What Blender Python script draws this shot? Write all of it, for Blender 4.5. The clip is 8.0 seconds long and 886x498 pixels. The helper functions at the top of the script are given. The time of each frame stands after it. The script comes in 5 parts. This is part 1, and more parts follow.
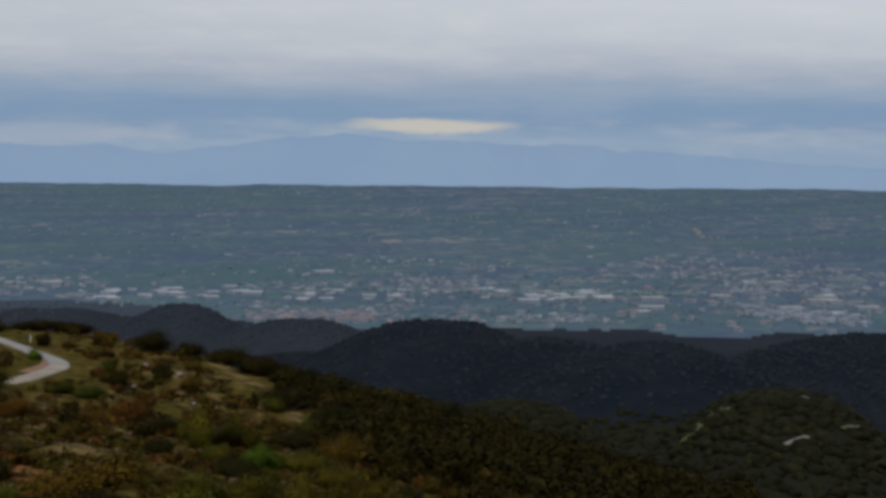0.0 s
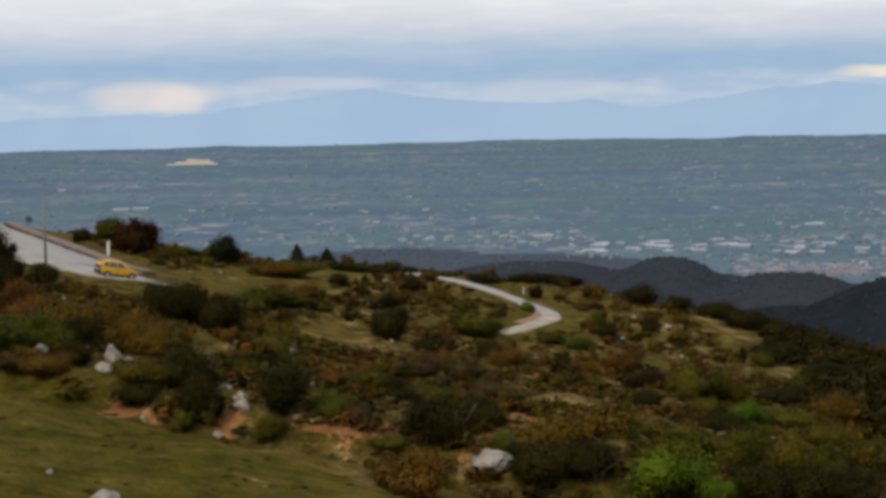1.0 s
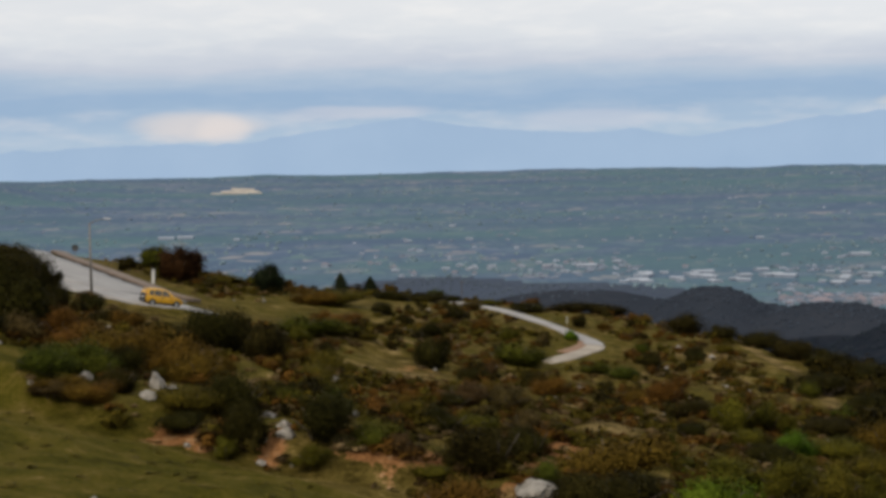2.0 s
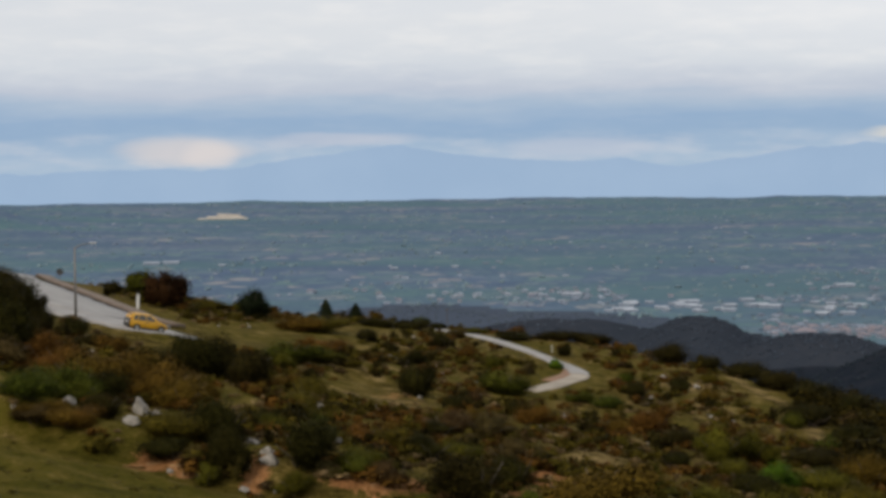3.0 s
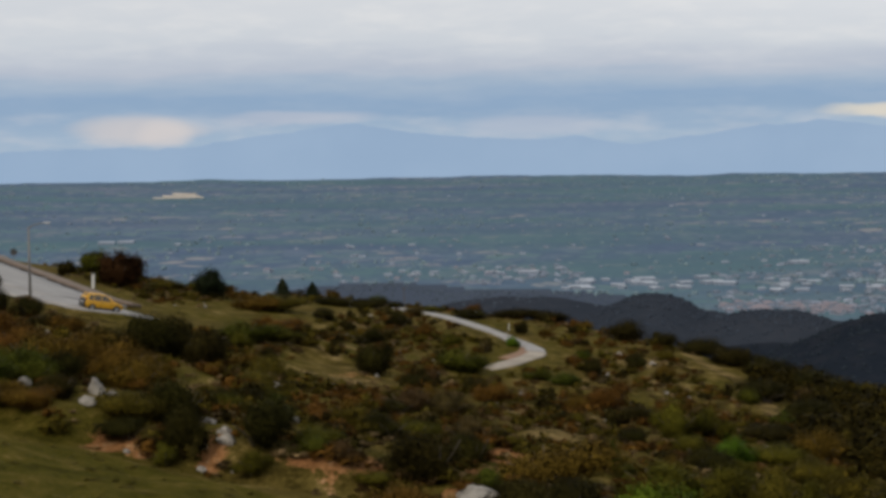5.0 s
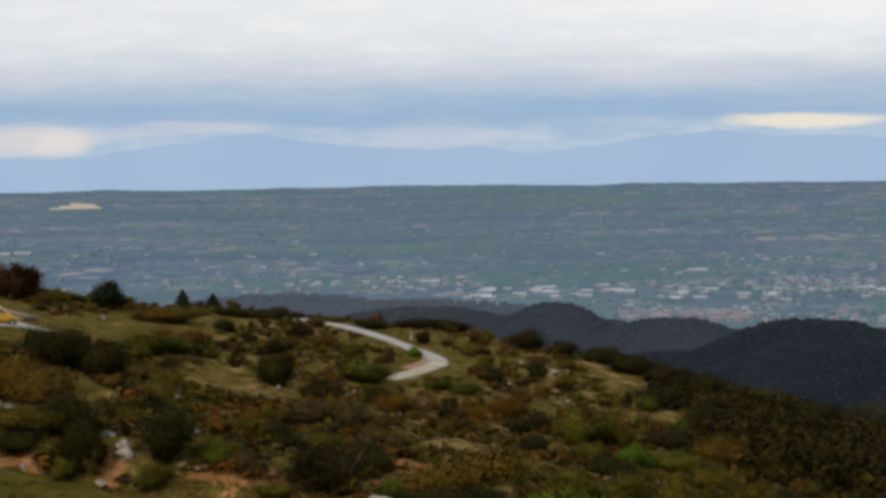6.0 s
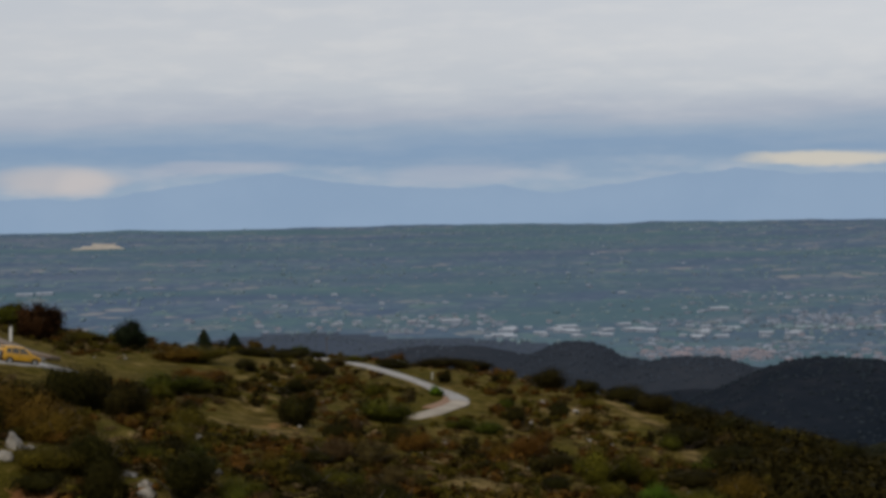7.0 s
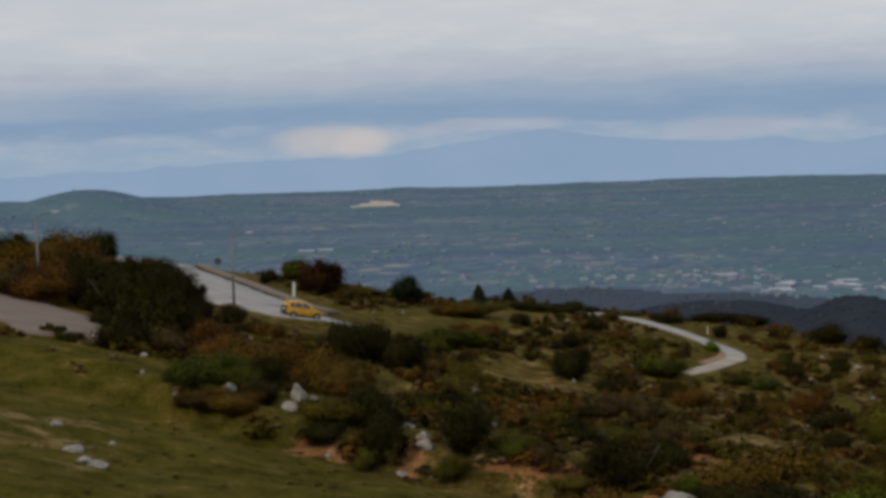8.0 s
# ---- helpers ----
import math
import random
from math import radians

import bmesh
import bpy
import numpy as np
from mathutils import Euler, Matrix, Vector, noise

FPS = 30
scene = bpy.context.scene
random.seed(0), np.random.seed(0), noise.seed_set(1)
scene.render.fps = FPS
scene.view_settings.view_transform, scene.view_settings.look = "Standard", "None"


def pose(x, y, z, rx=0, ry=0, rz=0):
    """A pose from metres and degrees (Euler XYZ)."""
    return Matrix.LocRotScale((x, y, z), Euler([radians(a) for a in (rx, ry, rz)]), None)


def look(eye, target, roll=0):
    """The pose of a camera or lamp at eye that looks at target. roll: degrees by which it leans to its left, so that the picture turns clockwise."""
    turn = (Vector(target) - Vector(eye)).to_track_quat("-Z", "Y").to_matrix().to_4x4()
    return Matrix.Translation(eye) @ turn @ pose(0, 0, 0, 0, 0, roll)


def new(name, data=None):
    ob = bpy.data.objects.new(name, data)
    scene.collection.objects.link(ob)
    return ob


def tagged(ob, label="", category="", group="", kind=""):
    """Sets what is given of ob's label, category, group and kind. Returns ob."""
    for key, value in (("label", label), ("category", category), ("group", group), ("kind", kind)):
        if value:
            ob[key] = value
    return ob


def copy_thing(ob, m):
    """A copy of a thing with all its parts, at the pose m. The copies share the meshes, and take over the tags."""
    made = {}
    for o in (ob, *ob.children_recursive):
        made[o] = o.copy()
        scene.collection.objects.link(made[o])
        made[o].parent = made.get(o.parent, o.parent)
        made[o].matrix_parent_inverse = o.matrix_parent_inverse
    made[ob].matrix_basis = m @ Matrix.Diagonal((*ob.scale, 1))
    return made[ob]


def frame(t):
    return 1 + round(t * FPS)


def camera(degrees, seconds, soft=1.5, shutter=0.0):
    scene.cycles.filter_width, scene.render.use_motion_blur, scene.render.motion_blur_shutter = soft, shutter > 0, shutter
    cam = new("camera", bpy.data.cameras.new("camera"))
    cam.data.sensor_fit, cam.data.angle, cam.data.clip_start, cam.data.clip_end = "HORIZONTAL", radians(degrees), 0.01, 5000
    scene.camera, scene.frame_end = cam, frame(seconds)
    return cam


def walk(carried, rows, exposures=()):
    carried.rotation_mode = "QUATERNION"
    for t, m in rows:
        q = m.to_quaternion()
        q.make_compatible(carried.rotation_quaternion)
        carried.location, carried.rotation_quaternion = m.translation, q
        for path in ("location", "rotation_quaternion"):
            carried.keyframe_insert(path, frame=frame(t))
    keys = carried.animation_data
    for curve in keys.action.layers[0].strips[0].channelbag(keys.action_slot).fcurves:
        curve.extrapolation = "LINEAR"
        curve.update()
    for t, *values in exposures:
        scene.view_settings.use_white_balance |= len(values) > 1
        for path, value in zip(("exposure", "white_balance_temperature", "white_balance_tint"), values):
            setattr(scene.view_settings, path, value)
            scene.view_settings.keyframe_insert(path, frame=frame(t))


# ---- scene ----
# ---------- camera: held by hand on a lookout, turning on the spot ----------
cam = camera(31.82, 8.0, soft=3.6)
EYE = 1.65
ROWS = [  # seconds, yaw, pitch, roll
    (0.0, -17.86, -2.99, 0.45),
    (0.1, -14.45, -3.29, 0.20),
    (0.2, -11.29, -3.55, 0.00),
    (0.3, -8.83, -3.90, -0.20),
    (0.4, -6.60, -4.27, -0.40),
    (0.5, -4.65, -4.62, -0.56),
    (0.7, -1.87, -4.98, -0.87),
    (1.0, 0.00, -4.61, -1.10),
    (1.5, 1.26, -3.62, -1.13),
    (1.7, 1.55, -3.58, -1.15),
    (2.8, 1.30, -2.80, -0.78),
    (3.0, 1.04, -2.51, -0.55),
    (3.5, 0.17, -2.17, -0.23),
    (4.0, -0.99, -2.48, -0.24),
    (4.5, -1.28, -2.99, -0.44),
    (4.7, -0.43, -3.18, -0.65),
    (5.8, -3.00, -3.43, -0.80),
    (6.0, -4.18, -3.00, -0.73),
    (6.5, -5.13, -1.88, -0.72),
    (7.0, -3.43, -1.55, -0.95),
    (7.5, 0.58, -2.09, -1.44),
    (8.0, 6.65, -2.97, -1.85),
]
EXPOSURES = [  # seconds, stops, kelvin, tint
    (0.0, -0.40, 6200, 10), (0.5, -0.17, 6300, 10), (1.0, 0.24, 6650, 10), (1.6, 0.20, 6650, 10), (3.0, 0.09, 6540, 10), (3.5, -0.05, 6500, 10),
    (4.7, -0.08, 6460, 10), (6.0, 0.20, 6620, 10), (6.5, -0.02, 6500, 10), (7.0, -0.29, 6420, 10), (7.5, -0.35, 6380, 10), (8.0, -0.27, 6400, 10)]
walk(cam, [(t, pose(0, 0, EYE, 0, 0, yaw) @ pose(0, 0, 0, 90 + pitch, 0, 0) @ pose(0, 0, 0, 0, 0, roll))
           for t, yaw, pitch, roll in ROWS], EXPOSURES)

# ---------- light: overcast sky, a veiled sun ----------
SUN_AZ, SUN_EL = 215.0, 40.0


class Tree:
    """Short-hand for building a node tree."""

    def __init__(self, tree):
        self.t = tree

    def node(self, kind, **inputs):
        n = self.t.nodes.new(kind)
        for key, value in inputs.items():
            self.put(n.inputs[key.replace("_", " ")], value)
        return n

    def put(self, socket, value):
        if isinstance(value, bpy.types.NodeSocket):
            self.t.links.new(value, socket)
        elif isinstance(value, tuple) and len(value) == 3 and socket.type == "RGBA":
            socket.default_value = (*value, 1)
        else:
            socket.default_value = value

    def math(self, op, a, b=0.0, c=0.0):
        n = self.t.nodes.new("ShaderNodeMath")
        n.operation = op
        for s, v in zip(n.inputs, (a, b, c)):
            self.put(s, v)
        return n.outputs[0]

    def mix(self, f, a, b, blend="MIX"):
        n = self.t.nodes.new("ShaderNodeMix")
        n.data_type, n.blend_type = "RGBA", blend
        self.put(n.inputs[0], f), self.put(n.inputs[6], a), self.put(n.inputs[7], b)
        return n.outputs[2]

    def smooth(self, v, lo, hi, a=0.0, b=1.0):
        n = self.t.nodes.new("ShaderNodeMapRange")
        n.interpolation_type = "SMOOTHSTEP"
        for s, x in zip(n.inputs, (v, lo, hi, a, b)):
            self.put(s, x)
        return n.outputs[0]

    def ramp(self, f, stops):
        n = self.t.nodes.new("ShaderNodeValToRGB")
        e = n.color_ramp.elements
        while len(e) < len(stops):
            e.new(0.5)
        for el, (p, c) in zip(e, stops):
            el.position, el.color = p, (*c, 1)
        self.put(n.inputs[0], f)
        return n.outputs[0]

    def noise(self, vec, scale, detail=4.0, rough=0.55):
        n = self.node("ShaderNodeTexNoise", Scale=scale, Detail=detail, Roughness=rough)
        if vec is not None:
            self.put(n.inputs["Vector"], vec)
        return n.outputs["Fac"]

    def xyz(self, x=0.0, y=0.0, z=0.0):
        n = self.t.nodes.new("ShaderNodeCombineXYZ")
        for s, v in zip(n.inputs, (x, y, z)):
            self.put(s, v)
        return n.outputs[0]


world = bpy.data.worlds.new("overcast_sky")
scene.world = world
world.use_nodes = True
world.node_tree.nodes.clear()
w = Tree(world.node_tree)
sky = w.node("ShaderNodeTexSky")
sky.sky_type, sky.sun_disc = "NISHITA", False
sky.sun_elevation, sky.sun_rotation = radians(SUN_EL), radians(SUN_AZ)
coord = w.node("ShaderNodeTexCoord")
split = w.node("ShaderNodeSeparateXYZ", Vector=coord.outputs["Generated"])
el = w.math("MULTIPLY", w.math("ARCSINE", split.outputs[2]), 57.2958)
az = w.math("MULTIPLY", w.math("ARCTAN2", split.outputs[0], split.outputs[1]), 57.2958)
streak = w.noise(w.xyz(w.math("MULTIPLY", az, 0.10), w.math("MULTIPLY", el, 0.75)), 1.0, 5.0, 0.55)
billow = w.noise(w.xyz(w.math("MULTIPLY", az, 0.30), w.math("MULTIPLY", el, 1.3)), 1.0, 6.0, 0.6)
shifted = w.math("ADD", el, w.math("MULTIPLY", w.math("SUBTRACT", streak, 0.5), 2.2))
clouds = w.ramp(w.smooth(shifted, -1.0, 11.0), [
    (0.00, (0.35, 0.47, 0.61)), (0.075, (0.36, 0.475, 0.615)), (0.125, (0.275, 0.40, 0.57)), (0.17, (0.27, 0.395, 0.57)), (0.23, (0.36, 0.46, 0.595)),
    (0.30, (0.48, 0.53, 0.625)), (0.42, (0.62, 0.655, 0.705)), (0.6, (0.69, 0.71, 0.74)), (1.0, (0.66, 0.695, 0.745))])
clouds = w.mix(w.smooth(el, 9.0, 40.0), clouds, (0.41, 0.42, 0.43))
clouds = w.mix(w.math("MULTIPLY", w.smooth(el, 2.5, 5.0, 0.15, 1.0), w.smooth(billow, 0.4, 0.75, 0.0, 0.45)), clouds, (0.84, 0.825, 0.81))
clouds = w.mix(w.math("MULTIPLY", w.smooth(el, 3.0, 6.5), w.smooth(az, -4.0, 34.0, 0.0, 0.55)), clouds, (0.86, 0.87, 0.89))
clouds = w.mix(w.math("MULTIPLY", w.smooth(el, 3.0, 7.0), w.smooth(az, 0.0, -24.0, 0.0, 0.35)), clouds, (0.56, 0.60, 0.66))
# pale gaps under the cloud deck, low over the mountains
low = w.math("MULTIPLY", w.smooth(el, 0.3, 0.8), w.smooth(el, 1.9, 1.5))
gap = w.math("MULTIPLY", low, w.smooth(billow, 0.42, 0.70, 0.0, 0.30))
clouds = w.mix(gap, clouds, (0.62, 0.62, 0.66))


def lit_cloud(base, az0, el0, wide, high, colour, strength):
    """A sunlit streak of cloud at one bearing."""
    u = w.math("DIVIDE", w.math("SUBTRACT", az, az0), wide)
    v = w.math("DIVIDE", w.math("SUBTRACT", w.math("ADD", el, w.math("MULTIPLY", w.math("SUBTRACT", billow, 0.5), 0.7)), el0), high)
    r = w.math("ADD", w.math("MULTIPLY", u, u), w.math("MULTIPLY", v, v))
    return w.mix(w.smooth(r, 1.3, 0.1, 0.0, strength), base, colour)


clouds = lit_cloud(clouds, 17.4, 1.55, 3.3, 0.30, (0.78, 0.71, 0.59), 0.85)
clouds = lit_cloud(clouds, -10.4, 1.15, 2.6, 0.60, (0.64, 0.60, 0.60), 0.75)
clouds = lit_cloud(clouds, -9.5, 1.0, 1.1, 0.62, (0.70, 0.645, 0.63), 0.6)
clouds = lit_cloud(clouds, 31.5, 7.6, 4.5, 0.7, (0.95, 0.92, 0.86), 0.7)
clouds = lit_cloud(clouds, -4.6, 1.55, 3.0, 0.30, (0.56, 0.57, 0.64), 0.5)
clouds = lit_cloud(clouds, 4.0, 1.15, 3.0, 0.45, (0.52, 0.55, 0.64), 0.5)
day = w.mix(0.10, (0.0, 0.0, 0.0), sky.outputs[0])
veil = w.smooth(el, 18.0, 45.0, 0.96, 0.80)
back = w.node("ShaderNodeBackground", Color=w.mix(veil, day, clouds), Strength=1.0)
out = w.node("ShaderNodeOutputWorld", Surface=back.outputs[0])

sun = new("sun", bpy.data.lights.new("sun", "SUN"))
sun.data.energy, sun.data.angle, sun.data.color = 1.55, radians(14), (1.0, 0.90, 0.74)
sun.matrix_world = look((0, 0, 300), (-300 * math.sin(radians(SUN_AZ)), -300 * math.cos(radians(SUN_AZ)), 300 - 300 * math.tan(radians(SUN_EL))))

# ---------- the lie of the land ----------
# ==ground==


def smoothstep(a, b, x):
    t = np.clip((x - a) / (b - a), 0, 1)
    return t * t * (3 - 2 * t)


def lattice(ix, iy, seed):
    h = (ix * 374761393 + iy * 668265263 + seed * 974711) & 0x7FFFFFFF
    h = ((h ^ (h >> 13)) * 1274126177) & 0x7FFFFFFF
    return ((h ^ (h >> 16)) & 0xFFFF) / 65535.0


def value_noise(x, y, seed=0):
    x, y = np.asarray(x, float), np.asarray(y, float)
    ix, iy = np.floor(x).astype(np.int64), np.floor(y).astype(np.int64)
    fx, fy = x - ix, y - iy
    fx, fy = fx * fx * (3 - 2 * fx), fy * fy * (3 - 2 * fy)
    a, b = lattice(ix, iy, seed), lattice(ix + 1, iy, seed)
    c, d = lattice(ix, iy + 1, seed), lattice(ix + 1, iy + 1, seed)
    return (a + (b - a) * fx) * (1 - fy) + (c + (d - c) * fx) * fy


def fbm(x, y, octaves=4, seed=0):
    total, amp, size = 0.0, 0.5, 1.0
    for k in range(octaves):
        total = total + amp * (value_noise(x * size, y * size, seed + k) - 0.5)
        amp, size = amp * 0.5, size * 2.0
    return total


def bump(x, y, cx, cy, sx, sy, h):
    return h * np.exp(-(((x - cx) / sx) ** 2 + ((y - cy) / sy) ** 2))


def near_land(x, y):
    """The scrubby shoulder of the hill below the lookout, from the eye's height down."""
    u, v = x / 100, np.clip(y, 0, 320) / 100
    z = -8.27 - 20.21 * u - 11.62 * v + 1.67 * u * u + 3.01 * u * v + 3.74 * v * v - 0.67 * v ** 3
    z = z + bump(x, y, 30, 205, 34, 34, 2.6) + bump(x, y, 0, 140, 22, 24, -1.9) + bump(x, y, 74, 132, 22, 24, -2.6)
    z = z + bump(x, y, -10, 148, 9, 7, 1.4) + bump(x, y, -28, 138, 12, 10, 0.7) + bump(x, y, -50, 150, 14, 12, 1.6)
    z = z + smoothstep(64.5, 68.5, y + 0.35 * x + 5 * fbm(x / 5, y / 5, 3, 17)) * 1.5 - 0.9 * smoothstep(45, 65, y + 0.35 * x)
    return z


def crest(az):
    """How far the shoulder reaches, by bearing in degrees."""
    return np.interp(az, [-60, -22, -14, -9.6, -6.3, -3, -1, 0.5, 2.5, 5, 7, 9, 11, 13, 16, 21, 26, 40, 70],
                     [240, 232, 224, 204, 214, 224, 222, 214, 200, 195, 189, 182, 175, 168, 161, 150, 141, 128, 120])


HILLS = [  # bearing, distance, elevation of the top in degrees, half widths in degrees and metres
    (8.2, 1500, -5.03, 2.4, 170), (12.7, 1400, -5.66, 3.4, 130), (-2.0, 1900, -4.72, 2.7, 110), (3.0, 1800, -4.92, 3.2, 120),
    (17.6, 1150, -5.70, 5.2, 170), (21.9, 1080, -6.12, 4.2, 150), (25.6, 900, -6.25, 5.2, 150), (34.5, 1100, -5.8, 8.0, 170), (30.5, 1000, -6.35, 4.0, 150),
    (30.2, 520, -7.95, 5.6, 110), (20.5, 640, -8.6, 4.6, 110),
]


ROAD = [(-70, 236), (-61, 210), (-48.5, 183), (-41, 166.5), (-35, 153.5), (-27.5, 149.5), (-21, 153), (-14, 186), (-8, 217), (-5, 212), (-2.1, 207), (1.1, 200.5), (4.6, 190.9), (7.7, 182.7), (9.6, 177), (10.9, 173.6), (11.7, 170.6), (11.2, 167.2), (9.9, 163.8), (8.4, 160.4), (6.5, 156.6), (5.2, 154.4)]


def road_curve(points, step=0.8):
    """A smooth line through the bends of a road."""
    p = np.array([points[0], *points, points[-1]], float)
    out = []
    for k in range(1, len(p) - 2):
        a, b, c, d = p[k - 1:k + 3]
        n = max(2, int(np.hypot(*(c - b)) / step))
        for t in np.linspace(0, 1, n, endpoint=False):
            out.append(0.5 * (2 * b + (c - a) * t + (2 * a - 5 * b + 4 * c - d) * t * t + (3 * b - a - 3 * c + d) * t ** 3))
    return np.array(out)


ROAD_LINE = road_curve(ROAD)


def off_road(x, y):
    """Distance to the middle of the road."""
    best = np.full(np.shape(x), 1e9)
    for px, py in ROAD_LINE[::4]:
        best = np.minimum(best, (x - px) ** 2 + (y - py) ** 2)
    return np.sqrt(best)


def ground(x, y):
    """Height of the ground, from the eye down."""
    x, y = np.asarray(x, float), np.asarray(y, float)
    d, az = np.hypot(x, y) + 1e-6, np.degrees(np.arctan2(x, y))
    rough = fbm(x / 9, y / 9, 4, 3) * 1.3 + fbm(x / 1.8, y / 1.8, 3, 9) * 0.35
    level = smoothstep(8.0, 13.0, off_road(x, y))
    yard = smoothstep(0.7, 1.3, ((x + 40) / 8) ** 2 + ((y - 104) / 13) ** 2)
    near = near_land(x, y) + rough * smoothstep(20, 60, d) * level * yard
    ledge = -1.65 - 0.55 * np.clip(d - 3.0, 0, 12)
    front = smoothstep(95, 55, np.abs(az))
    near = np.where(d < 45, ledge + (near - ledge) * smoothstep(8, 40, d), near)
    near = near * front + (1 - front) * (-1.65 + 0.02 * np.clip(d - 4, 0, 400) + fbm(x / 30, y / 30, 3, 5) * 3 * smoothstep(5, 60, d))
    c = crest(az) + fbm(az / 3.0, az * 0, 3, 21) * 14
    over = np.clip(d - c, 0, None)
    fall = near - 0.42 * over * smoothstep(0, 45, over) * front
    floor_ = np.interp(d, [0, 250, 420, 700, 1100, 1500, 2000, 4700, 5200], [-60, -75, -108, -140, -166, -171, -171, -57, -40])
    floor_ = floor_ + fbm(x / 500, y / 500, 4, 31) * np.interp(d, [300, 1000, 2000, 3500, 4600], [30, 20, 3, 14, 16])
    floor_ = floor_ + bump(az, d, -19.4, 3900, 2.9, 260, 66) + bump(az, d, -13.5, 4350, 2.2, 150, 12) + bump(az, d, -25.5, 3600, 3.4, 260, 64)
    floor_ = floor_ + bump(az, d, -10.5, 4400, 0.6, 120, 9) + bump(az, d, -6, 4500, 4, 130, 8)
    floor_ = floor_ + fbm(az / 1.6, az * 0 + 3, 4, 71) * 11 * smoothstep(3900, 4500, d)
    base = floor_
    for b, dist, top, wa, wd in HILLS:
        shape = np.exp(-(np.abs((az - b) / wa) ** 2.4)) * np.exp(-(np.abs((d - dist) / wd) ** 2))
        peak = d * math.tan(radians(top)) + fbm(x / 110, y / 110, 4, 41) * 0.014 * dist
        floor_ = np.maximum(floor_, base + (peak - base) * shape)
    floor_ = floor_ * front + (1 - front) * (-200)
    k = 6.0  # soft maximum of the falling shoulder and the land below
    m = np.maximum(fall, floor_)
    return m + k * np.log(np.exp((fall - m) / k) + np.exp((floor_ - m) / k)) * smoothstep(0, 60, over) * front


# ==end ground==


def ground_z(x, y):
    return float(ground(x, y)) + EYE


def slab(name, verts, faces, mats, smooth=True):
    me = bpy.data.meshes.new(name)
    me.from_pydata(verts, [], faces)
    for m in mats:
        me.materials.append(m)
    if smooth:
        me.polygons.foreach_set("use_smooth", np.ones(len(me.polygons), bool))
    me.update()
    return me


# ---------- materials ----------
def material(name):
    m = bpy.data.materials.new(name)
    m.use_nodes = True
    t = Tree(m.node_tree)
    bsdf = m.node_tree.nodes["Principled BSDF"]
    return m, t, bsdf


def plain_material(name, colour, rough=0.8, metal=0.0, vary=0.25, scale=6.0, bump_size=0.0):
    """A painted, cast or worn surface with grain at two scales."""
    m, t, b = material(name)
    pos = t.node("ShaderNodeTexCoord").outputs["Object"]
    n = t.math("ADD", t.math("MULTIPLY", t.noise(pos, scale), 0.6), t.math("MULTIPLY", t.noise(pos, scale * 9), 0.4))
    dark = tuple(c * (1 - vary) for c in colour)
    light = tuple(min(1, c * (1 + vary)) for c in colour)
    t.put(b.inputs["Base Color"], t.mix(t.smooth(n, 0.3, 0.7), dark, light))
    t.put(b.inputs["Roughness"], rough)
    t.put(b.inputs["Metallic"], metal)
    if bump_size:
        bp = t.node("ShaderNodeBump", Height=n, Distance=bump_size)
        t.put(b.inputs["Normal"], bp.outputs[0])
    return m


def leaf_material(name, dark, mid, light):
    """Foliage that varies from leaf to leaf and from plant to plant."""
    m, t, b = material(name)
    isl = t.node("ShaderNodeNewGeometry").outputs["Random Per Island"]
    obj = t.node("ShaderNodeObjectInfo").outputs["Random"]
    dark = tuple(0.5 * a + 0.5 * b_ for a, b_ in zip(dark, mid))
    light = tuple(0.5 * a + 0.5 * b_ for a, b_ in zip(light, mid))
    c = t.ramp(isl, [(0.0, dark), (0.55, mid), (1.0, light)])
    hsv = t.node("ShaderNodeHueSaturation", Color=c)
    t.put(hsv.inputs["Hue"], t.smooth(obj, 0, 1, 0.485, 0.515))
    pos = t.node("ShaderNodeNewGeometry").outputs["Position"]
    clump = t.math("ADD", t.math("MULTIPLY", t.noise(pos, 0.45, 3), 0.55), t.math("MULTIPLY", t.noise(pos, 1.9, 3), 0.45))
    t.put(hsv.inputs["Value"], t.smooth(clump, 0.34, 0.66, 0.5, 1.55))
    t.put(b.inputs["Base Color"], hsv.outputs[0])
    t.put(b.inputs["Roughness"], 0.75)
    t.put(b.inputs["Specular IOR Level"], 0.03)
    return m


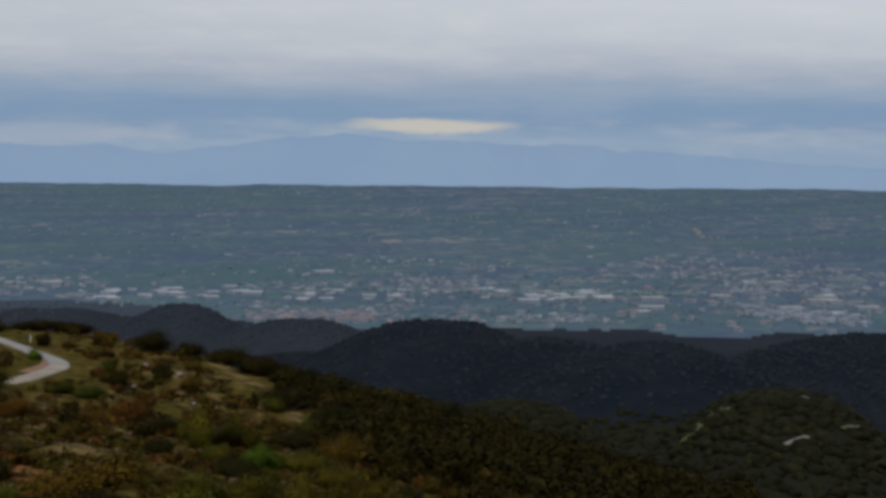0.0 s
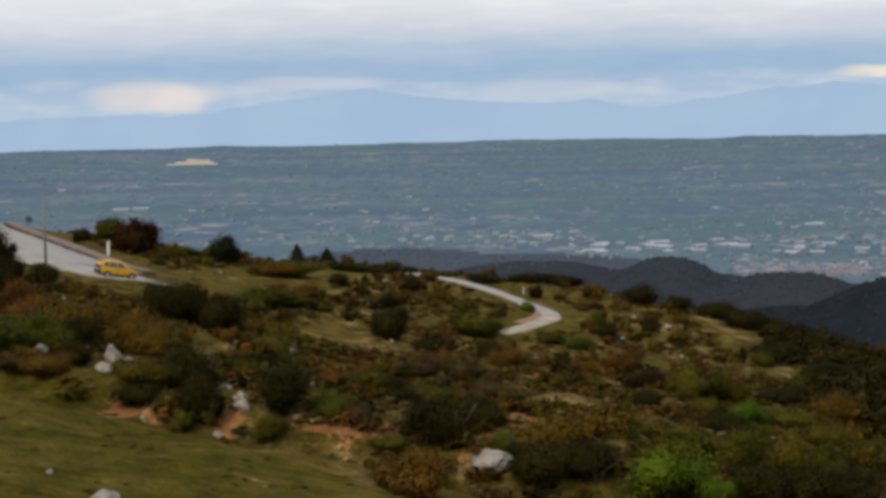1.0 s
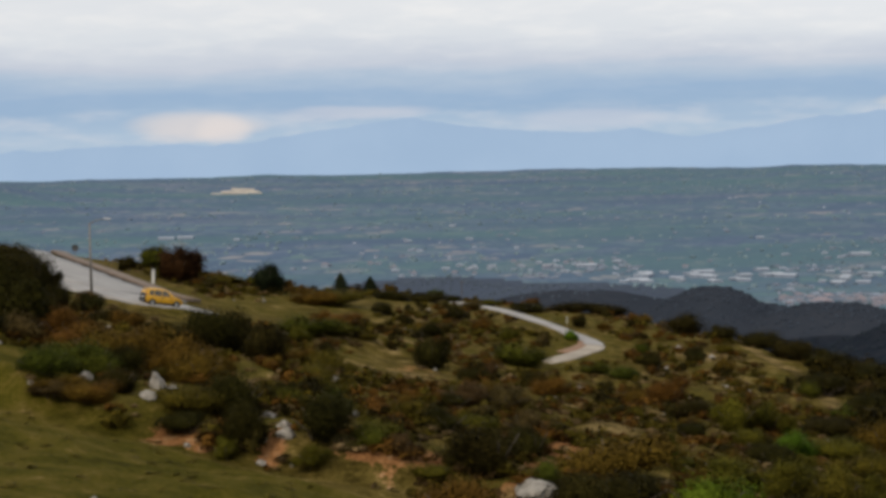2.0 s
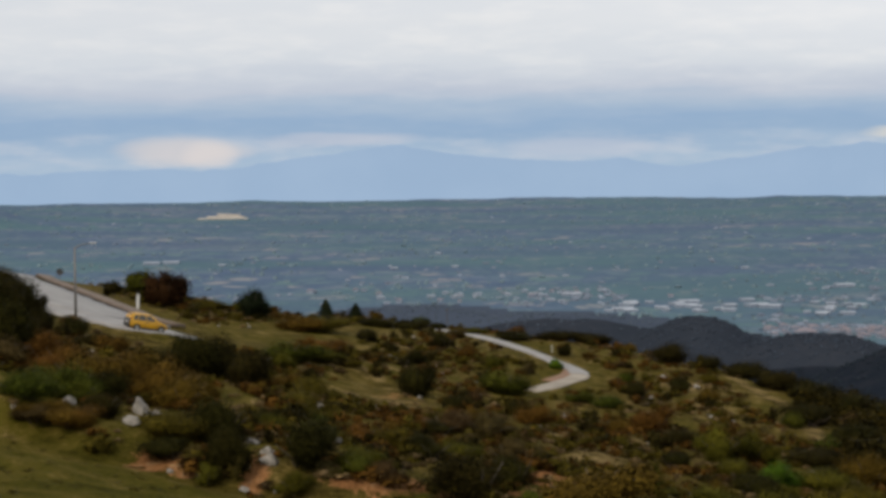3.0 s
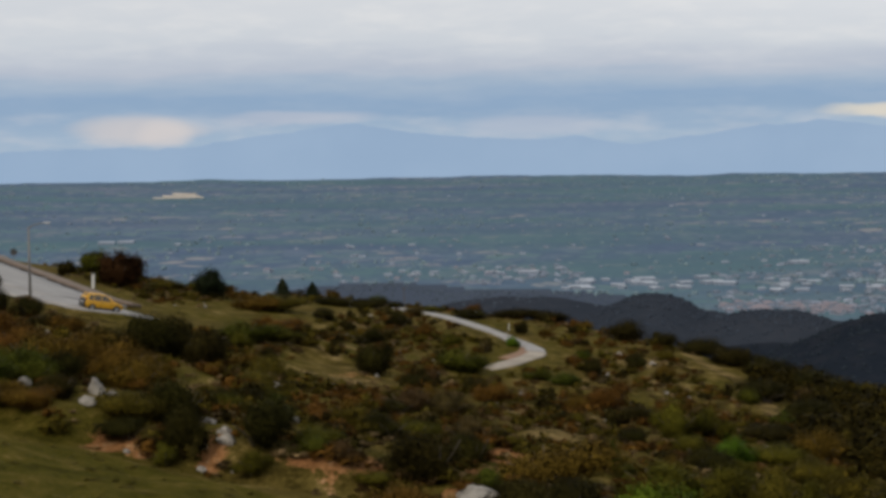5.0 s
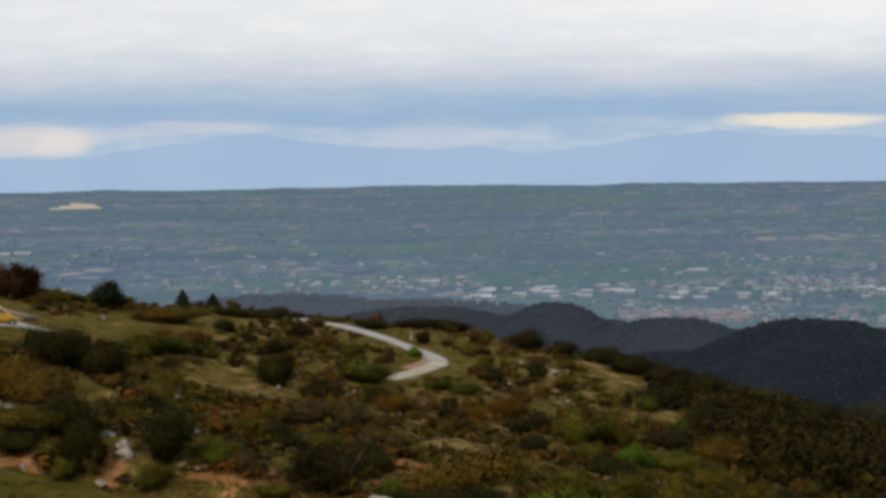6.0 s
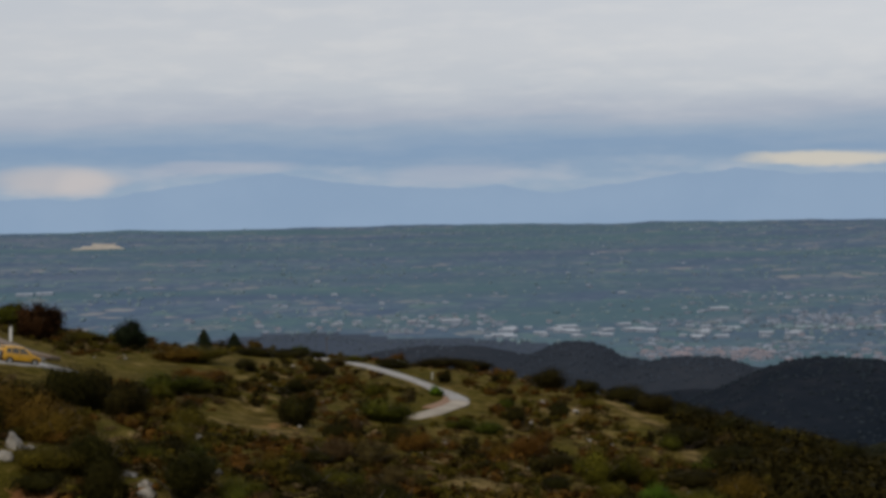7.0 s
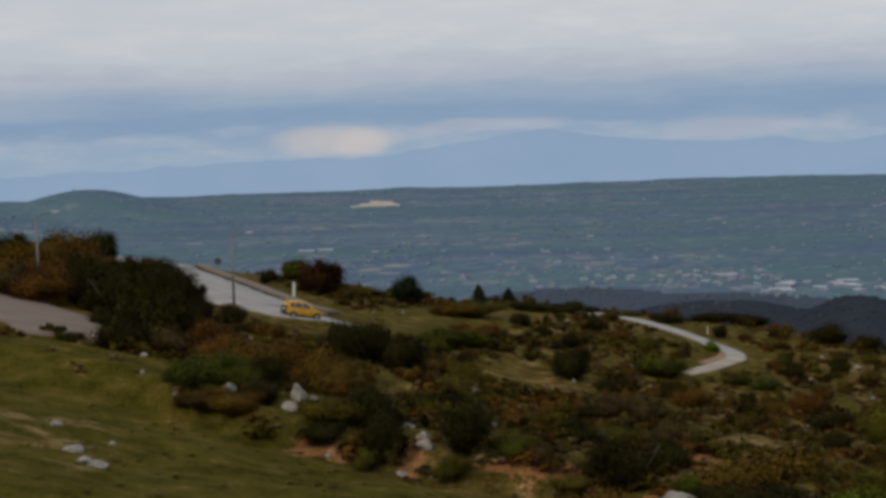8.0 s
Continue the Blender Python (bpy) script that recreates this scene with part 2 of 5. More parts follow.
def near_ground_material():
    m, t, b = material("scrub_ground")
    pos = t.node("ShaderNodeNewGeometry").outputs["Position"]
    zone = t.node("ShaderNodeVertexColor")
    zone.layer_name = "zone"
    s = t.node("ShaderNodeSeparateColor", Color=zone.outputs[0])
    meadow, bare, wood = s.outputs[0], s.outputs[1], s.outputs[2]
    big, mid, fine = t.noise(pos, 0.09, 4), t.noise(pos, 0.55, 5), t.noise(pos, 4.5, 4, 0.7)
    heath = t.ramp(t.math("ADD", t.math("MULTIPLY", mid, 0.6), t.math("MULTIPLY", fine, 0.4)), [
        (0.34, (0.0254, 0.0187, 0.00456)), (0.45, (0.0716, 0.0526, 0.0119)), (0.54, (0.136, 0.0986, 0.0255)), (0.68, (0.289, 0.209, 0.0865))])
    grass = t.ramp(t.math("ADD", t.math("MULTIPLY", mid, 0.55), t.math("MULTIPLY", fine, 0.45)), [
        (0.34, (0.0287, 0.0259, 0.00316)), (0.46, (0.0658, 0.0582, 0.00696)), (0.55, (0.101, 0.0787, 0.0133)), (0.68, (0.194, 0.137, 0.0475))])
    soil = t.ramp(t.math("ADD", t.math("MULTIPLY", mid, 0.5), t.math("MULTIPLY", fine, 0.5)), [
        (0.36, (0.096, 0.0468, 0.0189)), (0.48, (0.249, 0.109, 0.043)), (0.56, (0.35, 0.166, 0.0688)), (0.66, (0.475, 0.312, 0.172))])
    straw = t.mix(t.smooth(t.math("ADD", t.math("MULTIPLY", mid, 0.5), t.math("MULTIPLY", fine, 0.5)), 0.38, 0.64), (0.0756, 0.0548, 0.0168), (0.305, 0.213, 0.0919))
    shaded_forest = t.ramp(t.math("ADD", t.math("MULTIPLY", big, 0.4), t.math("MULTIPLY", mid, 0.6)), [
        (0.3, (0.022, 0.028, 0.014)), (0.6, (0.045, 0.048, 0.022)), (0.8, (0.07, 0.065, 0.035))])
    c = t.mix(t.smooth(big, 0.40, 0.60, 0.0, 0.75), heath, grass)
    c = t.mix(t.smooth(t.math("ADD", meadow, t.math("MULTIPLY", t.math("SUBTRACT", mid, 0.5), 0.9)), 0.4, 0.6), c, grass)
    c = t.mix(t.smooth(t.math("ADD", bare, t.math("ADD", t.math("MULTIPLY", t.math("SUBTRACT", mid, 0.5), 2.2), t.math("MULTIPLY", t.math("SUBTRACT", fine, 0.5), 1.2))), 0.46, 0.66, 0.0, 0.9), c, soil)
    c = t.mix(t.smooth(t.math("ADD", zone.outputs[1], t.math("MULTIPLY", t.math("SUBTRACT", mid, 0.5), 0.9)), 0.35, 0.65, 0.0, 0.85), c, straw)
    c = t.mix(wood, c, shaded_forest)
    t.put(b.inputs["Base Color"], c)
    t.put(b.inputs["Roughness"], 0.95)
    t.put(b.inputs["Specular IOR Level"], 0.02)
    bp = t.node("ShaderNodeBump", Height=t.math("ADD", mid, t.math("MULTIPLY", fine, 0.5)), Distance=0.25)
    t.put(b.inputs["Normal"], bp.outputs[0])
    return m


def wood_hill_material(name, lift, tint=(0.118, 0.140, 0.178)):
    """Wooded slopes; lift: share of tint, pale grey painted-in haze, olive on the spur."""
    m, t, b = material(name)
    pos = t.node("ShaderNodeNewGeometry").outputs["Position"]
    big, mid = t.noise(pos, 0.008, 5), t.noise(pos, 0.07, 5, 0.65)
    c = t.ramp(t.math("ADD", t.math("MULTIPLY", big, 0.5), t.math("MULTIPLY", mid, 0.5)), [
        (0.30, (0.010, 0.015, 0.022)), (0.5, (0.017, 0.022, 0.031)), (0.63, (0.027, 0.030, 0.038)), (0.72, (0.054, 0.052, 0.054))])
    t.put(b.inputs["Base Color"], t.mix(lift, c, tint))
    t.put(b.inputs["Roughness"], 1.0)
    t.put(b.inputs["Specular IOR Level"], 0.0)
    return m


def hazed_fields_material():
    m, t, b = material("hazed_farmland")
    pos = t.node("ShaderNodeNewGeometry").outputs["Position"]
    sp = t.node("ShaderNodeSeparateXYZ", Vector=pos)
    warp = t.math("MULTIPLY", t.math("SUBTRACT", t.noise(pos, 0.006, 3), 0.5), 120.0)
    p2 = t.xyz(t.math("ADD", sp.outputs[0], warp), t.math("ADD", sp.outputs[1], warp), 0.0)
    cells = t.node("ShaderNodeTexVoronoi", Vector=p2, Scale=0.026)
    r = t.node("ShaderNodeSeparateColor", Color=cells.outputs["Color"])
    # All field, hedge and wood tones below have blue-grey distance haze mixed in.
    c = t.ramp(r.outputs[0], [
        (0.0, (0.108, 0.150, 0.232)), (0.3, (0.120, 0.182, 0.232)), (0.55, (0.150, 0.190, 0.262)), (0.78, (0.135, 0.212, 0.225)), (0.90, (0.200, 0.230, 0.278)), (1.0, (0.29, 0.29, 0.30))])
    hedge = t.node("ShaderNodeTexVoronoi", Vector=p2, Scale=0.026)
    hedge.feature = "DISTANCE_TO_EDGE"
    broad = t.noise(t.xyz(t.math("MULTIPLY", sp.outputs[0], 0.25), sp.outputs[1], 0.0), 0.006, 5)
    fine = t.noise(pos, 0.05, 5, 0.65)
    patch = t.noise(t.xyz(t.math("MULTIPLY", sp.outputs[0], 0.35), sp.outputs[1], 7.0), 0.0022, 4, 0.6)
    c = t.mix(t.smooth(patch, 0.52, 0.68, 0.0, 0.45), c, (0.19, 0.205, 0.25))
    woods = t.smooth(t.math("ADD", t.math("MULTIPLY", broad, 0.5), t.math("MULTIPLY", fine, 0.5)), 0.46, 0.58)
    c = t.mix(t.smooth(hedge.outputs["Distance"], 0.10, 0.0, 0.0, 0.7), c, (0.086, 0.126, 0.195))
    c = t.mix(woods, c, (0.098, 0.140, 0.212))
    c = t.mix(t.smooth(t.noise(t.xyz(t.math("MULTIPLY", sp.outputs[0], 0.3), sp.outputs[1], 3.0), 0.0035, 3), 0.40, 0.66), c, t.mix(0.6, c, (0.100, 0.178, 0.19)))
    t.put(b.inputs["Base Color"], c)
    t.put(b.inputs["Roughness"], 1.0)
    t.put(b.inputs["Specular IOR Level"], 0.0)
    return m


def road_material(name, base, cold=0.0):
    m, t, b = material(name)
    pos = t.node("ShaderNodeNewGeometry").outputs["Position"]
    n = t.math("ADD", t.math("MULTIPLY", t.noise(pos, 0.35, 5), 0.6), t.math("MULTIPLY", t.noise(pos, 6.0, 4), 0.4))
    t.put(b.inputs["Base Color"], t.mix(t.smooth(n, 0.35, 0.65), tuple(c * 0.8 for c in base), tuple(c * 1.15 for c in base)))
    t.put(b.inputs["Roughness"], 0.9)
    bp = t.node("ShaderNodeBump", Height=n, Distance=0.03)
    t.put(b.inputs["Normal"], bp.outputs[0])
    return m


STRAW_PATH = [(30.3, 181), (31.6, 170), (33, 161), (31.6, 144), (31, 131)]
M_NEAR, M_WOOD, M_PLAIN = near_ground_material(), wood_hill_material("wooded_hill", 0.0), hazed_fields_material()
# Further hills get more haze in their base colour.
M_FARWOOD, M_MIDWOOD = wood_hill_material("hazed_distant_hill", 0.56, (0.115, 0.142, 0.195)), wood_hill_material("hazed_middle_hill", 0.20, (0.106, 0.120, 0.148))
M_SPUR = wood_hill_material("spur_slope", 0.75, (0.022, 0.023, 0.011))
M_ROAD = road_material("worn_asphalt", (0.33, 0.315, 0.30))
M_TRACK = road_material("gravel_track", (0.185, 0.138, 0.105))

# ---------- the ground: one sheet out to the horizon ----------
view_az = np.arange(-27.0, 39.01, 0.16)
AZ = np.concatenate([view_az, np.arange(41.0, 332.0, 2.5)])
DIST = np.concatenate([[0.01, 0.5, 1.5, 3, 5, 8, 12, 17, 23, 29, 34], 38 * 1.0135 ** np.arange(0, 366)])
DIST = DIST[DIST < 4760]
A2, D2 = np.meshgrid(np.radians(AZ), DIST)
GX, GY = D2 * np.sin(A2), D2 * np.cos(A2)
GZ = ground(GX, GY) + EYE
rows_n, cols_n = GX.shape
verts = np.stack([GX, GY, GZ], -1).reshape(-1, 3)
ii, jj = np.meshgrid(np.arange(rows_n - 1), np.arange(cols_n), indexing="ij")
j2 = (jj + 1) % cols_n
quads = np.stack([ii * cols_n + jj, ii * cols_n + j2, (ii + 1) * cols_n + j2, (ii + 1) * cols_n + jj], -1).reshape(-1, 4)[:, ::-1]
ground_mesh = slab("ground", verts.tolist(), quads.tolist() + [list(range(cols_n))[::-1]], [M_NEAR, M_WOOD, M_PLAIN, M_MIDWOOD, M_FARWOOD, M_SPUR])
deg = np.degrees(A2)
deg = np.where(deg > 180, deg - 360, deg)
past = D2 - crest(deg)
wooded = np.zeros_like(D2)
for b_, dist_, top_, wa_, wd_ in HILLS:
    wooded = np.maximum(wooded, np.exp(-(np.abs((deg - b_) / (wa_ * 1.25)) ** 2.2)) * np.exp(-(np.abs((D2 - dist_) / (wd_ * 1.3)) ** 2)))
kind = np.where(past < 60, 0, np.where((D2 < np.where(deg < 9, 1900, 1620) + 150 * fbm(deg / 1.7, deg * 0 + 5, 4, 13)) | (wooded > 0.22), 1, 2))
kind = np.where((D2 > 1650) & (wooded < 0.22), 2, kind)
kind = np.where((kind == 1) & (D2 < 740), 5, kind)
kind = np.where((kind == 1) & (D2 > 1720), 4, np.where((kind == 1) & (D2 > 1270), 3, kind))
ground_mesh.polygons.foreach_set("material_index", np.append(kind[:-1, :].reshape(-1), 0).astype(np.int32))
lip = GY + 0.35 * GX
meadow = smoothstep(64, 58, lip) * smoothstep(14, 2, GX)
meadow = np.maximum(meadow, 0.9 * smoothstep(100, 84, GY) * smoothstep(-17, -23, GX))
bare = np.zeros_like(GX)
EARTH = [(-14.6, 70.4, 0.9, 1.8), (-13.0, 70.1, 0.6, 0.9), (-10.0, 70.1, 0.7, 1.6), (-5.6, 69.0, 1.1, 0.9), (-4.3, 69.6, 0.6, 1.8), (-2.5, 70.6, 1.6, 2.2), (2.4, 73.5, 0.7, 3.5), (3.3, 81.5, 1.4, 5.0), (-5.8, 116, 2.6, 8.0), (-6.2, 130, 2.0, 6.0), (1.2, 66.5, 0.8, 1.0)]
for cx, cy, sx, sy in EARTH:
    bare = np.maximum(bare, bump(GX, GY, cx, cy, sx * 1.35, sy * 1.3, 1.0 if cy < 85 else 0.5))
# Flank mask: forest ground, with the flank's shade put into its darker colour.
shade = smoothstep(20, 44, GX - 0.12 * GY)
straw = np.zeros_like(GX)
for px, py in road_curve(STRAW_PATH, 2.0):
    straw = np.maximum(straw, bump(GX, GY, px, py, 1.5, 4.0, 0.72))
DRY = [(8.0, 97.1, 3.2, 5.5), (-9.6, 144.1, 2.6, 2.4), (23.8, 155, 3.6, 6.5), (31.3, 136, 1.8, 7), (-19.1, 138.8, 1.2, 9), (-15, 138.2, 2.2, 3), (12.4, 116.1, 2.0, 8), (7, 118.2, 2.4, 9), (23.4, 168.9, 6, 5), (-8.7, 175.3, 3, 8), (0.9, 65.8, 1.0, 1.6), (-3.3, 62.3, 1.1, 4.5), (-6.5, 124, 3.0, 9), (-21, 56, 1.5, 3.5), (-23, 61.5, 2.0, 3.0), (-18.8, 51, 1.6, 2.2), (-9, 149, 5, 2.5)]
for cx, cy, sx, sy in DRY:
    straw = np.maximum(straw, bump(GX, GY, cx, cy, sx, sy, 0.66))
straw = np.maximum(straw, 0.30 * smoothstep(-0.02, 0.10, fbm(GX / 11, GY / 16, 3, 93)) * smoothstep(84, 100, GY) * smoothstep(34, 22, GX) * smoothstep(-40, -20, GX))
straw = np.maximum(straw, bump(GX, GY, -24, 58, 4, 8, 0.55))
layer = ground_mesh.color_attributes.new("zone", "FLOAT_COLOR", "POINT")
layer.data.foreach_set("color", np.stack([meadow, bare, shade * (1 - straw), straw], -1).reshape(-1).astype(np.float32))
tagged(new("ground", ground_mesh), "scrubby hillside falling to a hazy farmed plain", "ground", kind="structure")

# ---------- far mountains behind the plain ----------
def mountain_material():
    m, t, b = material("haze_glow_mountain")
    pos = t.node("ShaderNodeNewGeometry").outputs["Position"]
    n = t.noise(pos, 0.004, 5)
    # Distance haze as a blue tone; the emission below makes the range glow.
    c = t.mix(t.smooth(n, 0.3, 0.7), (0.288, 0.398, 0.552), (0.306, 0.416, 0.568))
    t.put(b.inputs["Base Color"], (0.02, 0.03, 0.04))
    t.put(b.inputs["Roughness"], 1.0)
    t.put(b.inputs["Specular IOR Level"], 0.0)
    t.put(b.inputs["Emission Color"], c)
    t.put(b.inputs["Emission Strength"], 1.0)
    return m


maz = np.arange(-60.0, 70.0, 0.15)
top = np.interp(maz, [-60, -24, -16, -12.5, -9.8, -8, -5.5, -3.6, -2.6, -1.2, 0.6, 3, 5.5, 7.2, 9.5, 12, 14, 16.5, 18, 22, 27, 33, 70],
                [0.2, 0.15, 0.35, 0.55, 0.45, 0.6, 1.0, 1.2, 1.3, 1.0, 0.85, 0.75, 0.72, 0.45, 0.75, 1.05, 1.25, 0.95, 1.0, 0.9, 0.5, 0.1, 0.1])
top = top + fbm(maz * 0.9, maz * 0, 4, 55) * 0.28
mv, mf = [], []
n_az = len(maz)
for k, (dist, part_of) in enumerate([(4770, 0.0), (4800, 0.25), (4840, 0.6), (4880, 1.0), (4930, 0.6), (4960, -0.3)]):
    for a, tp in zip(maz, top):
        foot = -1.3
        e = foot + (tp - foot) * part_of
        mv.append((dist * math.sin(radians(a)), dist * math.cos(radians(a)), EYE + dist * math.tan(radians(e))))
for k in range(5):
    for a in range(n_az - 1):
        mf.append((k * n_az + a, k * n_az + a + 1, (k + 1) * n_az + a + 1, (k + 1) * n_az + a))
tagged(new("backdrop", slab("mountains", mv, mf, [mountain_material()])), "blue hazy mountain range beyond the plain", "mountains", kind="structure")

# ---------- roads ----------
def draped_strip(name, line, width, mat, lift, label, category, cuts=6, rag=0.10):
    """A strip laid over the ground along a line."""
    line = np.array(line)
    tang = np.gradient(line, axis=0)
    side = np.stack([tang[:, 1], -tang[:, 0]], 1) / np.linalg.norm(tang, axis=1)[:, None]
    wide = width * (1 + rag * (value_noise(np.arange(len(line)) / 5.0, np.zeros(len(line)), 8) - 0.5))
    vs = []
    for k in range(cuts + 1):
        f = k / cuts - 0.5
        p = line + side * (wide * f)[:, None]
        z = ground(p[:, 0], p[:, 1]) + EYE + lift - 0.06 * (2 * f) ** 2
        vs.append(np.stack([p[:, 0], p[:, 1], z], 1))
    n = len(line)
    v = np.concatenate(vs)
    f = [(k * n + i, k * n + i + 1, (k + 1) * n + i + 1, (k + 1) * n + i) for k in range(cuts) for i in range(n - 1)]
    me = slab(name, v.tolist(), f, [mat])
    bm = bmesh.new()
    bm.from_mesh(me)
    ext = bmesh.ops.extrude_face_region(bm, geom=bm.faces[:])
    for q in ext["geom"]:
        if isinstance(q, bmesh.types.BMVert):
            q.co.z -= 0.35
    bmesh.ops.recalc_face_normals(bm, faces=bm.faces[:])
    bm.to_mesh(me)
    bm.free()
    return tagged(new(name, me), label, category, kind="structure")


cut = int(np.argmin(np.hypot(ROAD_LINE[:, 0] + 29.5, ROAD_LINE[:, 1] - 150.2)))
start = int(np.argmin(np.hypot(ROAD_LINE[:, 0] + 4, ROAD_LINE[:, 1] - 211)))
LANE = ROAD_LINE[:cut]
LANE_DIR = np.gradient(LANE, axis=0)
LANE_DIR = LANE_DIR / np.linalg.norm(LANE_DIR, axis=1)[:, None]
draped_strip("road", LANE + np.stack([LANE_DIR[:, 1], -LANE_DIR[:, 0]], 1) * 4.2, 13.0, M_ROAD, 0.26, "pale worn asphalt road curving over the hill", "road")
corner = int(np.argmin(np.hypot(ROAD_LINE[:, 0] - 11.7, ROAD_LINE[:, 1] - 170.6)))
draped_strip("road", ROAD_LINE[start:corner + 3], 2.3, M_ROAD, 0.18, "narrow pale asphalt road coming down to a bend", "road", rag=0.4)
draped_strip("track", ROAD_LINE[corner - 2:] + np.array([0.2, -0.1]), 1.7, road_material("pale_dusty_track", (0.36, 0.31, 0.25)), 0.14, "pale dusty track below the bend", "track", rag=0.6)
draped_strip("earth_bank", ROAD_LINE[corner - 4:-8] + np.array([-0.9, 1.0]), 1.5, road_material("red_earth", (0.26, 0.15, 0.09)), 0.10, "bare reddish earth beside the track", "verge")
apron = road_curve([(-46, 154), (-40.5, 146), (-36, 141), (-32.5, 139.2), (-30.2, 140), (-28.4, 143.4)])
draped_strip("road_apron", apron, 9.5, M_ROAD, 0.20, "pale worn asphalt apron beside the road", "road", cuts=10, rag=0.25)
VERGE = ROAD_LINE[:cut]
tang = np.gradient(VERGE, axis=0)
tang = tang / np.linalg.norm(tang, axis=1)[:, None]
draped_strip("verge", VERGE + np.stack([-tang[:, 1], tang[:, 0]], 1) * 3.8, 1.9, M_TRACK, 0.55, "raised bare earth bank along the road", "verge")
yard_line = road_curve([(-51, 113), (-45, 108.5), (-40, 102.5), (-36, 96), (-33.5, 91.5)])
draped_strip("gravel_yard", yard_line, 7.6, M_TRACK, 0.22, "bare grey-brown gravel lay-by beside the grass", "lay-by", cuts=12, rag=0.6)


# ---------- building helpers ----------
def part(name, bm, mat, parent=None, label=""):
    me = bpy.data.meshes.new(name)
    bm.to_mesh(me)
    bm.free()
    me.materials.append(mat)
    ob = new(name, me)
    if parent:
        ob.parent = parent
    return tagged(ob, label)


def box(bm, x, y, z, sx, sy, sz, bevel=0.0):
    r = bmesh.ops.create_cube(bm, size=1.0, matrix=Matrix.Translation((x, y, z)) @ Matrix.Diagonal((sx, sy, sz, 1)))
    if bevel:
        edges = {e for v in r["verts"] for e in v.link_edges}
        bmesh.ops.bevel(bm, geom=list(edges), offset=bevel, segments=2, affect="EDGES")
    return bm


def tube(bm, a, b, r1, r2, sides=8):
    a, b = Vector(a), Vector(b)
    m = Matrix.Translation((a + b) / 2) @ (b - a).to_track_quat("Z", "Y").to_matrix().to_4x4()
    bmesh.ops.create_cone(bm, cap_ends=True, segments=sides, radius1=r1, radius2=r2, depth=(b - a).length, matrix=m)
    return bm


def smooth_shade(ob):
    ob.data.polygons.foreach_set("use_smooth", np.ones(len(ob.data.polygons), bool))
    return ob


# ---------- foliage ----------
def leaf_cloud(centres, out, size, rng, flat=0.3):
    """Small leaf sprays, turned loosely outwards."""
    n = len(centres)
    nrm = out + rng.normal(0, flat, (n, 3))
    nrm /= np.linalg.norm(nrm, axis=1)[:, None] + 1e-9
    ref = rng.normal(0, 1, (n, 3))
    a = np.cross(nrm, ref)
    a /= np.linalg.norm(a, axis=1)[:, None] + 1e-9
    b = np.cross(nrm, a)
    s = size * rng.uniform(0.6, 1.4, (n, 1))
    v = np.stack([centres - a * s, centres + a * s * 0.75 - b * s * 0.45, centres + a * s * 0.4 + b * s * 0.8], 1)
    return v.reshape(-1, 3)


def leaf_mesh(name, v, mat, normals=None):
    n = len(v) // 3
    me = bpy.data.meshes.new(name)
    me.vertices.add(len(v))
    me.vertices.foreach_set("co", np.asarray(v, np.float32).reshape(-1))
    me.loops.add(len(v))
    me.loops.foreach_set("vertex_index", np.arange(len(v), dtype=np.int32))
    me.polygons.add(n)
    me.polygons.foreach_set("loop_start", np.arange(0, len(v), 3, dtype=np.int32))
    me.materials.append(mat)
    me.update(calc_edges=True)
    me.validate()
    if normals is not None:
        me.polygons.foreach_set("use_smooth", np.ones(n, bool))
        me.normals_split_custom_set_from_vertices(np.asarray(normals, np.float32).tolist())
    return me


def round_normals(v, middle=0.42, rough=0.30, seed=1):
    """Normals that follow the round form of a plant rather than each leaf."""
    g_ = np.random.default_rng(seed)
    d_ = v - np.array([0, 0, middle])
    d_ = d_ / (np.linalg.norm(d_, axis=1)[:, None] + 1e-6)
    d_ = d_ + np.repeat(g_.normal(0, rough, (len(v) // 3, 3)), 3, axis=0)
    return d_ / (np.linalg.norm(d_, axis=1)[:, None] + 1e-6)


def bush_leaves(seed, count, size, lumps=9, tall=1.0, ragged=0.12, hollow=0.55):
    """Leaves of one bush, one metre across and one metre high, standing at the origin."""
    rng = np.random.default_rng(seed)
    c = rng.normal(0, 1, (lumps, 3))
    c /= np.linalg.norm(c, axis=1)[:, None]
    c *= rng.uniform(0.10, 0.30, (lumps, 1))
    c[:, 2] = np.abs(c[:, 2]) * 1.25 + 0.17
    c[:, 0] *= rng.uniform(1.0, 1.6)
    r = rng.uniform(0.13, 0.28, lumps)
    k = rng.integers(0, lumps, count)
    d = rng.normal(0, 1, (count, 3))
    d /= np.linalg.norm(d, axis=1)[:, None]
    rad = r[k] * (hollow + (1 - hollow) * rng.random(count) ** 0.5) * (1 + rng.normal(0, ragged, count))
    p = c[k] + d * rad[:, None]
    p[:, 2] = np.where(p[:, 2] < 0.02, rng.uniform(0.02, 0.3, count), p[:, 2])
    p[:, 2] *= tall
    inner = rng.random(count) < 0.14
    p[inner] = c[k[inner]] + d[inner] * (r[k[inner]] * 0.5)[:, None]
    v = leaf_cloud(p, d, np.where(inner, 2.6, 1.0)[:, None] * size, rng)
    span = max(np.ptp(p[:, 0]), np.ptp(p[:, 1]))
    v[:, :2] /= span
    v[:, 2] /= p[:, 2].max()
    return v


